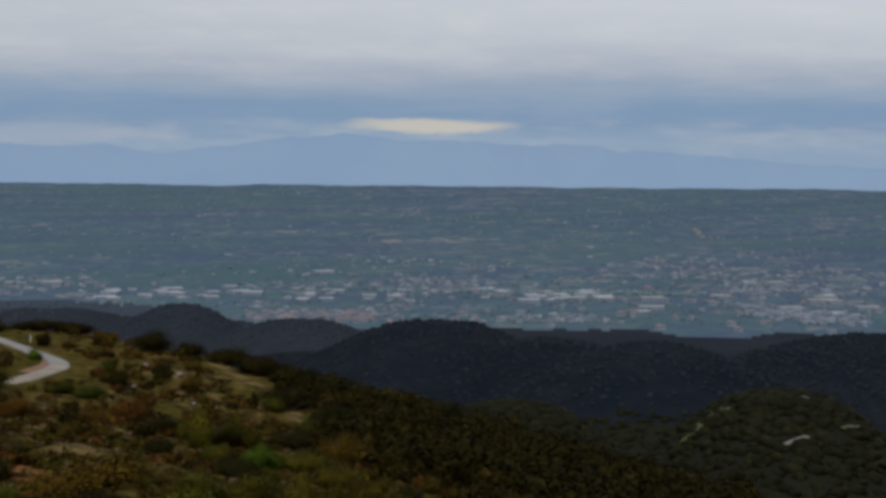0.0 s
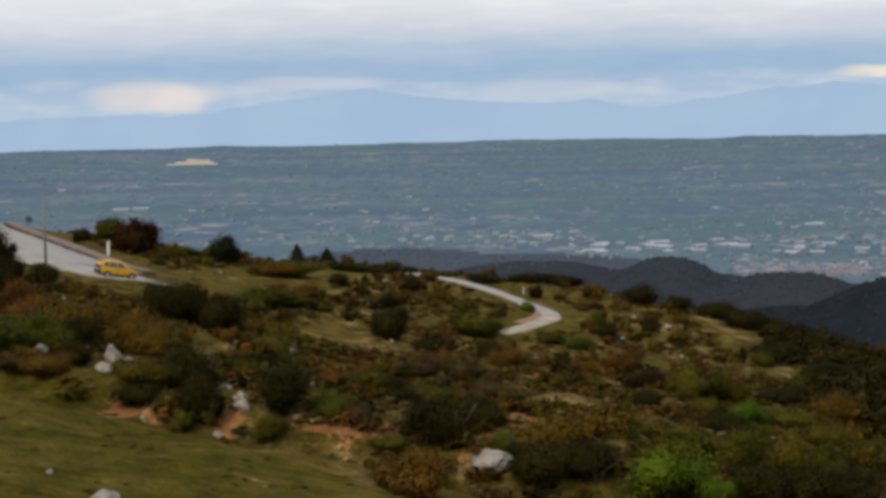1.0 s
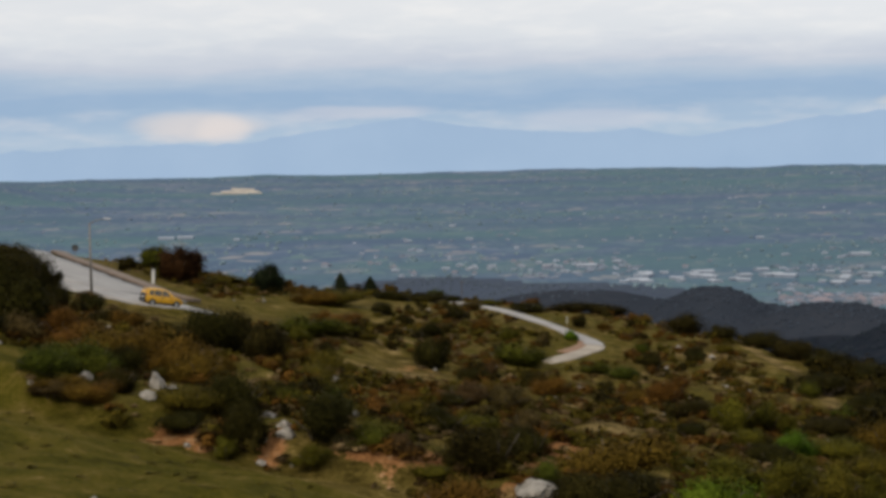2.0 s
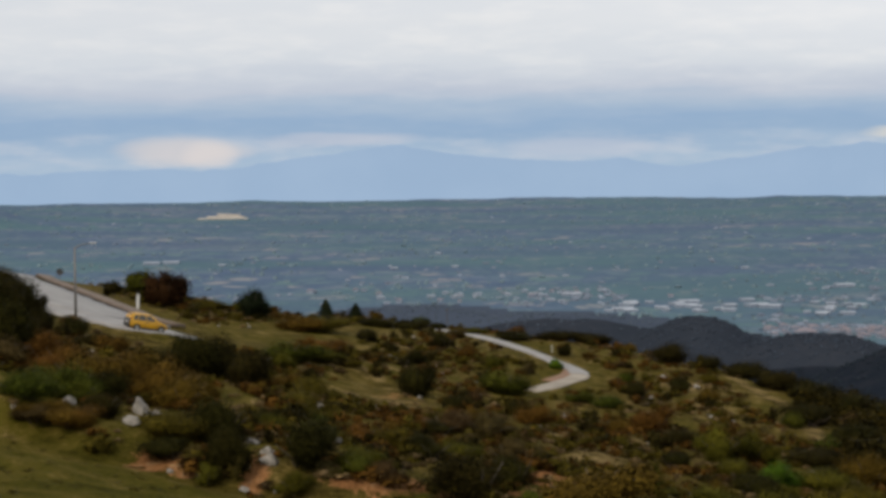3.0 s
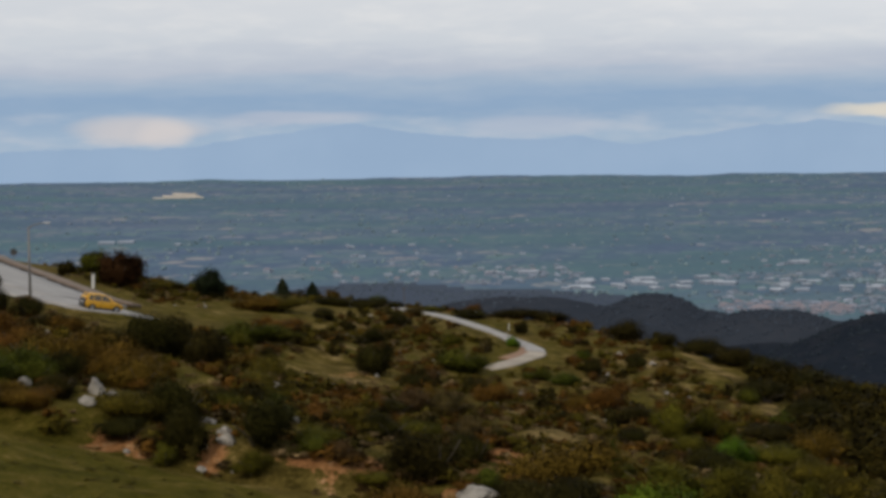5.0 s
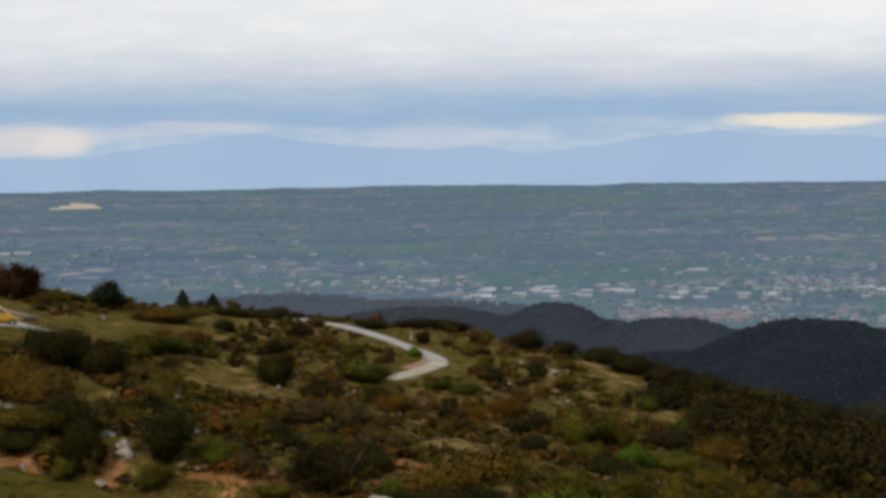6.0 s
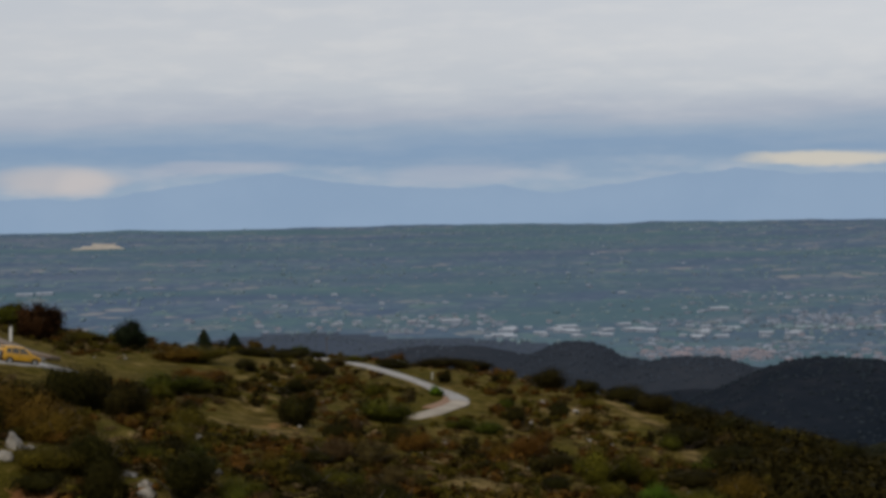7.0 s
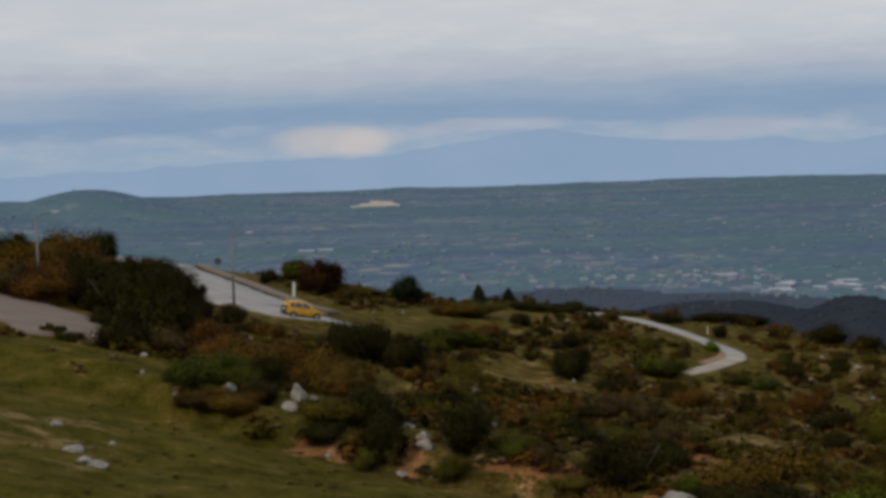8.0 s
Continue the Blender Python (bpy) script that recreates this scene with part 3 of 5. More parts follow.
LEAVES = {
    "dark": leaf_material("dark_evergreen_leaves", (0.0113, 0.0104, 0.00258), (0.0226, 0.0198, 0.0043), (0.0565, 0.0447, 0.0086)),
    "rust": leaf_material("rust_brown_leaves", (0.0417, 0.023, 0.00399), (0.0951, 0.0519, 0.00898), (0.169, 0.0941, 0.016)),
    "maroon": leaf_material("dry_maroon_twigs", (0.0417, 0.0277, 0.00998), (0.0765, 0.0507, 0.018), (0.128, 0.0869, 0.0319)),
    "olive": leaf_material("olive_leaves", (0.0278, 0.0253, 0.00399), (0.0719, 0.0628, 0.00798), (0.162, 0.123, 0.0139)),
    "green": leaf_material("fresh_green_leaves", (0.0249, 0.0291, 0.0043), (0.0497, 0.0562, 0.00688), (0.096, 0.0957, 0.012)),
    "bright": leaf_material("bright_green_leaves", (0.032, 0.056, 0.005), (0.070, 0.112, 0.008), (0.125, 0.17, 0.014)),
    "russet": leaf_material("russet_leaves", (0.0203, 0.0104, 0.0043), (0.0384, 0.0177, 0.00688), (0.0701, 0.0312, 0.0112)),
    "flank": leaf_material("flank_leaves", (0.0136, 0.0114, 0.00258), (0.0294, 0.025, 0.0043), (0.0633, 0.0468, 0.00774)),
    "pine": leaf_material("pine_needles", (0.00904, 0.0125, 0.00602), (0.0158, 0.0208, 0.00946), (0.0294, 0.0354, 0.0146)),
}
M_BARK = plain_material("grey_bark", (0.09, 0.07, 0.05), 0.9, vary=0.4, scale=3, bump_size=0.02)
WORDS = {
    "dark": "dense dark evergreen oak bush on the slope", "rust": "rust-brown heath bush on the dry slope",
    "maroon": "dry maroon-brown twiggy shrub on the slope", "olive": "olive-yellow rounded bush on the slope",
    "green": "fresh green leafy shrub on the slope", "bright": "bright light-green leafy shrub among olive bushes",
}


def stems(seed, spread=0.28, count=6):
    rng = random.Random(seed)
    bm = bmesh.new()
    for k in range(count):
        a = k * 6.283 / count + rng.uniform(-0.4, 0.4)
        e = (spread * math.cos(a), spread * math.sin(a), rng.uniform(0.45, 0.7))
        mid = (e[0] * 0.35, e[1] * 0.35, e[2] * 0.5)
        tube(bm, (e[0] * 0.12, e[1] * 0.12, -0.12), mid, 0.022, 0.016, 5)
        tube(bm, mid, e, 0.016, 0.005, 5)
    return bm


PROTO = {}


def bush_proto(kind, variant):
    """A bush with stems and foliage; later ones are copies of the first of its kind."""
    key = (kind, variant)
    top = new(f"{kind}_bush" if kind not in ("dark", "bright") else ("evergreen_bush" if kind == "dark" else "green_bush"), None)
    tagged(top, WORDS[kind], "bush", "bushes on the hillside")
    seed = 100 + 17 * variant + sum(map(ord, kind))
    ragged, size, count = {"maroon": (0.22, 0.014, 8000), "rust": (0.16, 0.014, 9500), "olive": (0.12, 0.013, 10500), "bright": (0.14, 0.015, 9500)}.get(kind, (0.13, 0.014, 10000))
    leaves = bush_leaves(seed, count, size, lumps=8 + variant * 3, ragged=ragged)
    me = leaf_mesh("foliage", leaves, LEAVES[kind], round_normals(leaves))
    crown = new("foliage", me)
    crown.parent = top
    part("trunk", stems(seed), M_BARK, top)
    PROTO[key] = top
    return top


def plant_bush(kind, x, y, wide, high, rng, sink=0.10):
    variant = rng.randrange(3)
    m = pose(x, y, ground_z(x, y) - sink * high, rng.uniform(-5, 5), rng.uniform(-5, 5), rng.uniform(0, 360)) @ Matrix.Diagonal((wide * rng.uniform(0.92, 1.08), wide * rng.uniform(0.92, 1.08), high, 1))
    if (kind, variant) in PROTO:
        first = PROTO[kind, variant]
        return copy_thing(first, m @ Matrix.Diagonal((1 / first.scale.x, 1 / first.scale.y, 1 / first.scale.z, 1)))
    top = bush_proto(kind, variant)
    top.matrix_basis = m
    PROTO[kind, variant] = top
    return top


# plan position, width and height in metres
DARK_NEAR = [(-37.3, 131.9, 1.9, 2.2), (-29.1, 121.8, 3, 0.9), (-18.5, 111.5, 2.8, 3.1), (-15.3, 105.3, 2.7, 3), (-18, 76.2, 2, 1.3), (-12.1, 74.9, 2.9, 2.3), (-10.9, 70, 1.8, 2), (-7.8, 70.2, 3, 2.3), (-13.8, 70.7, 2.2, 1), (-12.1, 176.4, 2.4, 1.5), (-3.1, 177.7, 2.5, 1.9), (-4.8, 136.7, 3.6, 3.2), (-11.6, 205.1, 4.5, 1.4), (-7.5, 206, 5.2, 1.4), (-4.7, 213.1, 2, 1.1), (6.3, 198.8, 4.8, 1.3), (11, 203.5, 4.7, 1.5), (15.3, 203.9, 5.2, 1.6), (11.1, 184.5, 1.6, 1.6), (-9.4, 150.6, 1.4, 0.8), (-1.9, 94.4, 2.2, 0.9), (0.4, 69.5, 3.4, 2.4)]
DARK_BANK = [(-45.7, 139.4, 3.6, 3.4), (-43.1, 140.7, 3.6, 3.3), (-57.8, 142.1, 3.9, 3.7), (18, 67.2, 3.2, 1.6), (4, 65.2, 2.5, 1.9), (-38.5, 130.8, 2.8, 3.6), (-32.2, 99.9, 3.4, 4.8), (-29.5, 97.6, 3.5, 4), (-42.2, 118.9, 3.7, 4.4), (-34.1, 121.4, 2.1, 2), (22.7, 187.2, 4.5, 2.5), (27.9, 185.5, 3.1, 1.9), (16.9, 155.7, 2.4, 2.1), (16.3, 119.1, 3.2, 1.5), (24.9, 113.6, 4, 1.4)]
DARK_SIDE = [(6.4, 66.2, 3.1, 1.6), (13.2, 64.4, 2.7, 1.7), (15.2, 65.3, 2, 1.9), (16.1, 92, 2.4, 1.4), (-67.5, 195.5, 3.7, 4.2), (-42.5, 119.2, 3.2, 3.3), (-38.8, 114.5, 4.4, 4.4), (-46, 147.9, 4.1, 2.5), (-37.4, 121.3, 4.6, 3.8), (-35.6, 103.7, 2, 1.5), (-30.6, 104.5, 3.4, 2.4), (-29.5, 88.1, 3, 2), (-29.4, 122.3, 3.2, 1.1), (-19.6, 82, 2.2, 1.7), (-19.7, 108.9, 3.4, 3.1)]
RUST_SIDE = [(-47.6, 131.1, 4.3, 4.6), (-44.7, 113.9, 4.2, 3), (-48.9, 118.3, 2.8, 3.4), (-22, 86.4, 2.9, 2.1), (-15.6, 83.5, 2.8, 1.9)]
RUST = [(-23.9, 91.2, 3.4, 1.7), (-21, 91.9, 3.6, 1.7), (-19, 92.3, 3.4, 1.5), (-16.7, 90, 3, 1.6), (-20.8, 73.9, 2.2, 0.7), (-18.8, 72.9, 2.3, 0.9), (-20.1, 180.1, 5.3, 2.1), (-13.2, 109, 2.6, 1.6), (-13.7, 148.5, 3.5, 1.6), (4.8, 120.2, 2.5, 1.9), (-6, 82.6, 1.8, 1.1), (-1.2, 60.7, 3.2, 2), (15.5, 131, 4, 2.7), (5.7, 72.5, 4.7, 2.3), (27.5, 107.6, 3.7, 2.4), (-52.4, 128.8, 4.5, 4.2), (-54.2, 145.2, 5.6, 4.1), (-46.3, 122, 4.2, 3.2), (-26.8, 96.1, 2.9, 2.2), (-24.1, 91.2, 3.4, 2.2), (-21.1, 91.9, 3.4, 2.1), (-17.4, 87.4, 3.2, 2.5), (-19, 72.8, 2.3, 1.1)]
FLANK = [(31.9, 185, 5.8, 2.1), (34.4, 175.5, 4.9, 2.4), (37.1, 170.2, 4.8, 2.4), (39.8, 166.5, 5, 2.3), (42, 159.6, 4.8, 2.4), (43.9, 154.1, 4.1, 2.4), (32.1, 147.5, 4.4, 2.3), (33.8, 134.2, 4.5, 2.3), (41.2, 163.2, 5.5, 2.5), (44.9, 158.3, 5.4, 2.5), (47.5, 150.6, 5.2, 2.7), (50.7, 145.6, 5.1, 2.7), (50.8, 133.1, 4.7, 2.8)]
MAROON = [(-34.3, 131.8, 2.2, 0.8), (-12.3, 70.2, 1.7, 0.8), (5.9, 165, 1.4, 1.7), (-1.9, 96.2, 3.2, 1.5), (0.9, 97.6, 3.2, 1.6), (-46.5, 113.6, 3.5, 3), (-28.4, 93.2, 3.4, 1.9), (-21, 73.4, 2.5, 0.8)]
OLIVE = [(-14.2, 73, 2.8, 1.4), (-33.1, 193.5, 5, 1.4), (-29.8, 196.3, 2.5, 1.2), (-17.9, 182.1, 6, 1.9), (-14.1, 144.6, 4.2, 1.1), (-10.6, 94.2, 2.8, 1.4), (0, 205.9, 3.1, 1), (-4, 82.4, 2.6, 1.3), (-5.6, 73.2, 2.2, 1), (-0.7, 82.2, 2, 1.1), (-2.4, 67.9, 1.8, 0.6), (17.1, 106.8, 2.9, 2.8), (19.8, 108.4, 3.2, 2.7), (11.3, 76.6, 4, 1.7), (14.6, 76.1, 3.1, 2), (16.2, 73.1, 2.6, 2.5), (22.9, 92.1, 3.1, 1.7), (22.5, 81.2, 3, 1.9), (22.1, 97.6, 3.3, 1.5)]
GREEN = [(-22.5, 80.4, 2.4, 1.5), (-20.2, 78.9, 2.2, 1.4), (-16.7, 140.1, 5.1, 2), (2.8, 150.9, 4.4, 2.5), (13.2, 149.1, 2.6, 1.3), (10.7, 150.9, 2.8, 1.3), (16.4, 165.7, 1.4, 1.7), (29.8, 144.8, 2.2, 1.7), (9.3, 79, 0.7, 2.2), (-21.9, 75.5, 2.7, 1.5), (-20.8, 80, 3, 1.9)]
BRIGHT = [(9.4, 171.9, 1.3, 1.3), (18.6, 96.1, 2.4, 1.8), (9.4, 65.4, 3.8, 2.1), (11.4, 64.4, 1.6, 1.3)]
TREES = [(-26.6, 189.5, 3.3, 3.3), (-19.9, 211.1, 1.8, 3.1), (-16, 213.4, 1.9, 2.8), (-41.9, 193.5, 3.6, 3.9), (-37, 186.4, 4.6, 4.4), (-45.2, 194.8, 2.8, 2.4)]
ROCKS = [(-17.1, 79.3, 1.1, 1.2), (-16.6, 74.6, 0.9, 0.7), (-18.7, 75.6, 1.1, 0.7), (-20.3, 77.6, 0.8, 0.6), (-16.3, 79.6, 0.9, 0.4), (-9.7, 72.6, 0.8, 0.6), (-9.3, 70.3, 0.9, 0.6), (-10.7, 75.5, 0.6, 0.4), (2.0, 66.2, 2.3, 1.1), (3.2, 67.9, 0.4, 0.3), (-10.2, 45.1, 1.1, 0.7), (-8.8, 68.4, 0.3, 0.3), (-7.9, 68.1, 0.3, 0.3), (4.5, 86.9, 0.8, 0.6), (2.2, 84.5, 0.7, 0.5)]
SMALL_ROCKS = [(-12.4, 47.8, 0.3, 0.2), (-4.6, 135.1, 0.5, 0.4), (-6.8, 108.6, 0.7, 0.6), (-3.5, 83.2, 0.6, 0.3), (-8.4, 163.2, 1.2, 0.6), (24.2, 144.7, 0.5, 0.5), (24.4, 169.2, 0.7, 0.7), (17.8, 154.9, 0.7, 0.9), (21.3, 173.3, 0.9, 0.7), (-10.7, 205, 1.2, 0.7), (-18, 136.9, 0.8, 0.6), (-11.2, 112.4, 0.5, 0.4), (28.7, 139.2, 0.6, 0.5), (-20.2, 58.8, 0.3, 0.2), (-13.7, 69.4, 0.3, 0.3), (-38, 108.6, 0.7, 1.0), (-24.7, 77, 0.3, 0.3), (-22.1, 74, 0.3, 0.3)]
SLABS = [(-18.6, 52.6, 1.0, 0.3), (-19.3, 53.0, 0.8, 0.3), (-20.2, 54.6, 1.0, 0.35), (-23.0, 60.2, 0.5, 0.3)]
rng = random.Random(5)
for kind, rows in (("dark", DARK_NEAR + DARK_BANK + DARK_SIDE + FLANK), ("rust", RUST + RUST_SIDE), ("maroon", MAROON), ("olive", OLIVE), ("green", GREEN), ("bright", BRIGHT)):
    for x, y, wide, high in rows:
        plant_bush(kind, x, y, wide * 1.5, high * 1.2, rng)


def free_ground(x, y):
    """Whether scrub may grow here: not on roads, the lay-by, the meadow, or in front of the car."""
    if off_road(np.array(x), np.array(y)) < (11.0 if x < -18 else 4.2):
        return False
    if ((x + 40.5) / 9) ** 2 + ((y - 104) / 15) ** 2 < 1:
        return False
    lip = y + 0.35 * x
    if lip < 64 and x < 10:
        return False
    if x < -19 and y < 84 - 0.4 * (x + 19) * 0.5:
        return False
    if -44 < x < -23 and 124 < y < 150:
        return False
    if abs(x - 31.8) < 3 and 128 < y < 186:
        return False
    if -12 < x < -3 and 108 < y < 143:
        return False
    return True


# more bushes between the large ones, thicker on the shaded flank
spots = [(r[0], r[1], r[2]) for r in DARK_NEAR + DARK_BANK + DARK_SIDE + RUST + RUST_SIDE + OLIVE + GREEN + MAROON + BRIGHT]
count = 0
while count < 215:
    a = radians(rng.uniform(-22, 27))
    d = rng.uniform(62, 255)
    x, y = d * math.sin(a), d * math.cos(a)
    flank = smoothstep(22, 40, x - 0.10 * y + 8)
    if flank < 0.5 and 2 < x < 32 and 84 < y < 165 and rng.random() < 0.55:
        continue
    if d > crest(math.degrees(a)) + 6 or not free_ground(x, y) or rng.random() > 0.30 + 0.70 * flank:
        continue
    wide = rng.uniform(1.5, 3.6) + 1.6 * flank * rng.random()
    if any((x - px) ** 2 + (y - py) ** 2 < (0.36 * (wide + pw)) ** 2 for px, py, pw in spots):
        continue
    if flank > 0.5:
        kind = rng.choices(["dark", "olive", "rust", "green"], [5.0, 3.2, 1.2, 0.5])[0]
    else:
        kind = rng.choices(["dark", "rust", "maroon", "olive", "green"], [3.4, 3.0, 1.2, 2.2, 0.9])[0]
    plant_bush(kind, x, y, wide, wide * rng.uniform(0.45, 0.72), rng)
    spots.append((x, y, wide))
    count += 1


# ---------- low scrub, heather and grass between the bushes ----------
def scrub_patch(name, mat_key, seed, number, leaves, wide, high, size, where, label, mat=None):
    """Many low plants as one spread of growth."""
    g = np.random.default_rng(seed)
    xs, ys, norms = [], [], []
    bases = [bush_leaves(seed * 10 + k, int(leaves * 2.7), size * 0.62, lumps=6, ragged=0.25, hollow=0.4) for k in range(5)]
    shapes = [round_normals(b_, 0.38) for b_ in bases]
    out = []
    made = 0
    while made < number:
        a = radians(g.uniform(-24, 29))
        d = 44 + (262 - 44) * g.random() ** 0.8
        x, y = d * math.sin(a), d * math.cos(a)
        if d > crest(math.degrees(a)) + 10 or g.random() > where(x, y):
            continue
        s = g.uniform(*wide)
        h = s * g.uniform(*high)
        turn = g.uniform(0, 6.283)
        pick = g.integers(5)
        v = bases[pick]
        c, sn = math.cos(turn), math.sin(turn)
        p = np.stack([(v[:, 0] * c - v[:, 1] * sn) * s + x, (v[:, 0] * sn + v[:, 1] * c) * s + y, v[:, 2] * h], 1)
        p[:, 2] -= 0.05 * h
        q = shapes[pick]
        norms.append(np.stack([q[:, 0] * c - q[:, 1] * sn, q[:, 0] * sn + q[:, 1] * c, q[:, 2]], 1))
        xs.append(x), ys.append(y)
        out.append(p)
        made += 1
    for p, z in zip(out, ground(np.array(xs), np.array(ys)) + EYE):
        p[:, 2] += z
    me = leaf_mesh(name, np.concatenate(out), mat or LEAVES[mat_key], np.concatenate(norms))
    return tagged(new(name, me), label, name.replace("_", " "), kind="stuff")


def on_slope(x, y):
    return (0.38 + 0.62 * float(smoothstep(-0.05, 0.07, fbm(x / 9, y / 9, 3, 61)))) * (0.9 if 2 < x < 32 and 84 < y < 165 else 1.0) if free_ground(x, y) else 0.0


def on_flank(x, y):
    return float(smoothstep(22, 40, x - 0.10 * y + 8) * smoothstep(88, 108, math.hypot(x, y))) if free_ground(x, y) else 0.0


def open_ground(x, y):
    """Clear of the road, the lay-by and the parked car."""
    if off_road(np.array(x), np.array(y)) < 8.5 or (-46 < x < -24 and 134 < y < 150):
        return 0.0
    return 0.0 if ((x + 42) / 10) ** 2 + ((y - 105) / 15) ** 2 < 1 else 1.0


def on_meadow(x, y):
    return (1.0 if (y + 0.35 * x < 66 and x < 12) or (x < -16 and y < 92) else 0.12) * open_ground(x, y)


M_STRAW = leaf_material("dry_grass", (0.0949, 0.0725, 0.0259), (0.161, 0.115, 0.0481), (0.256, 0.179, 0.0886))
M_GRASS = leaf_material("green_grass", (0.0664, 0.0597, 0.00963), (0.1, 0.0828, 0.0148), (0.142, 0.107, 0.0259))
scrub_patch("dark_scrub", "dark", 3, 430, 100, (0.8, 2.3), (0.4, 0.75), 0.07, on_slope, "low dark evergreen scrub between the bushes")
scrub_patch("rust_scrub", "rust", 4, 1250, 100, (0.8, 2.2), (0.3, 0.6), 0.065, on_slope, "low rust-brown heath between the bushes")
scrub_patch("olive_scrub", "olive", 5, 1350, 100, (0.8, 2.2), (0.3, 0.6), 0.065, on_slope, "low olive scrub between the bushes")
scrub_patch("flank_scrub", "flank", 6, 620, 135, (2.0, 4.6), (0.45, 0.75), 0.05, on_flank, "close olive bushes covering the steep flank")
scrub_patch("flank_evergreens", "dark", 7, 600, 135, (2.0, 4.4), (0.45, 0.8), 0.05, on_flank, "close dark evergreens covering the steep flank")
scrub_patch("brown_heather", "maroon", 14, 420, 100, (0.8, 2.0), (0.25, 0.5), 0.06, on_slope, "low brown heather between the bushes")
scrub_patch("dry_grass", "", 8, 2400, 46, (0.4, 1.2), (0.25, 0.5), 0.10, lambda x, y: (on_slope(x, y) + 0.25 * (y + 0.35 * x > 66)) * open_ground(x, y), "tufts of dry straw-coloured grass on the slope", M_STRAW)
scrub_patch("meadow_grass", "", 9, 700, 26, (0.3, 0.8), (0.06, 0.14), 0.10, on_meadow, "short green grass tufts on the meadow", M_GRASS)

# ---------- rocks ----------
M_ROCK = plain_material("pale_limestone", (0.27, 0.247, 0.215), 0.95, vary=0.45, scale=2.5, bump_size=0.06)


def rock_mesh(seed):
    g = random.Random(seed)
    bm = bmesh.new()
    bmesh.ops.create_icosphere(bm, subdivisions=3, radius=0.5)
    cuts = [(Vector((g.uniform(-1, 1), g.uniform(-1, 1), g.uniform(-0.4, 1))).normalized(), g.uniform(0.30, 0.42)) for _ in range(13)]
    off = Vector((seed * 3.1, seed, 0))
    for v in bm.verts:
        for n, lim in cuts:
            over = v.co.dot(n) - lim
            if over > 0:
                v.co -= n * over
        v.co += v.co.normalized() * (noise.noise(v.co * 3 + off) * 0.10 + noise.noise(v.co * 9 + off) * 0.05)
    me = bpy.data.meshes.new("boulder")
    bm.to_mesh(me)
    bm.free()
    me.materials.append(M_ROCK)
    return me


ROCK_MESHES = [rock_mesh(k) for k in range(6)]
g = random.Random(12)


def put_rock(x, y, wide, high, name="boulder", label="pale grey limestone boulder lying on the slope"):
    ob = new(name, ROCK_MESHES[g.randrange(6)])
    ob.matrix_basis = pose(x, y, ground_z(x, y) + high * 0.16, g.uniform(-12, 12), g.uniform(-12, 12), g.uniform(0, 360)) @ Matrix.Diagonal((wide * 1.15, wide * g.uniform(0.7, 1.0), high * 1.1, 1))
    tagged(ob, label, "rock", "pale rocks on the hillside")


for x, y, wide, high in ROCKS + SMALL_ROCKS:
    put_rock(x, y, wide, high)
for x, y, wide, high in SLABS:
    put_rock(x, y, wide * 1.0, high * 1.1, "stone_slab", "long pale stone slab half sunk in grass")
for k in range(130):
    while True:
        a, d = radians(g.uniform(-21, 20)), g.uniform(46, 215)
        x, y = d * math.sin(a), d * math.cos(a)
        if (free_ground(x, y) or g.random() < 0.25) and off_road(np.array(x), np.array(y)) > 4:
            break
    s = g.uniform(0.2, 0.62)
    put_rock(x, y, s, s * g.uniform(0.5, 0.9), "stone", "small pale stone in the dry grass")

# ---------- trees on the crest ----------
def broad_tree(name, x, y, wide, high, kind, label, seed, bottom=0.28):
    top = tagged(new(name), label, "tree")
    top.matrix_basis = pose(x, y, ground_z(x, y) - 0.1)
    bm = bmesh.new()
    r = random.Random(seed)
    h0 = high * bottom
    tube(bm, (0, 0, -0.2), (0.05, 0, h0 + high * 0.1), high * 0.035, high * 0.024, 8)
    for k in range(6):
        a = k * 1.05 + r.uniform(-0.3, 0.3)
        tube(bm, (0.05, 0, h0 + high * 0.05 * k * 0.4), (wide * 0.3 * math.cos(a), wide * 0.3 * math.sin(a), high * r.uniform(0.55, 0.85)), high * 0.016, high * 0.004, 6)
    part("trunk", bm, M_BARK, top)
    v = bush_leaves(seed, 5200, 0.026, lumps=16, ragged=0.18)
    v = v * np.array([wide, wide, high * (1 - bottom)]) + np.array([0, 0, high * bottom])
    crown = new("crown", leaf_mesh("crown", v, LEAVES[kind], round_normals(v / np.array([wide, wide, high]), 0.5)))
    crown.parent = top
    return top


def conifer(x, y, wide, high, seed):
    top = tagged(new("conifer"), "small dark pointed conifer on the skyline", "tree", "conifers on the crest")
    top.matrix_basis = pose(x, y, ground_z(x, y) - 0.1)
    bm = bmesh.new()
    tube(bm, (0, 0, -0.2), (0, 0, high * 0.97), high * 0.03, 0.01, 7)
    part("trunk", bm, M_BARK, top)
    gen = np.random.default_rng(seed)
    n = 3600
    t = gen.random(n) ** 0.75
    tier = 0.82 + 0.18 * np.cos(t * 42)
    rad = wide * 0.5 * (1 - t) ** 0.8 * tier * np.sqrt(gen.random(n)) * 1.05 + 0.03
    a = gen.uniform(0, 6.283, n)
    p = np.stack([rad * np.cos(a), rad * np.sin(a), high * (0.10 + 0.9 * t) - rad * 0.25], 1)
    o = np.stack([np.cos(a), np.sin(a), np.full(n, 0.4)], 1)
    crown = new("crown", leaf_mesh("crown", leaf_cloud(p, o, 0.10, gen), LEAVES["pine"]))
    crown.parent = top


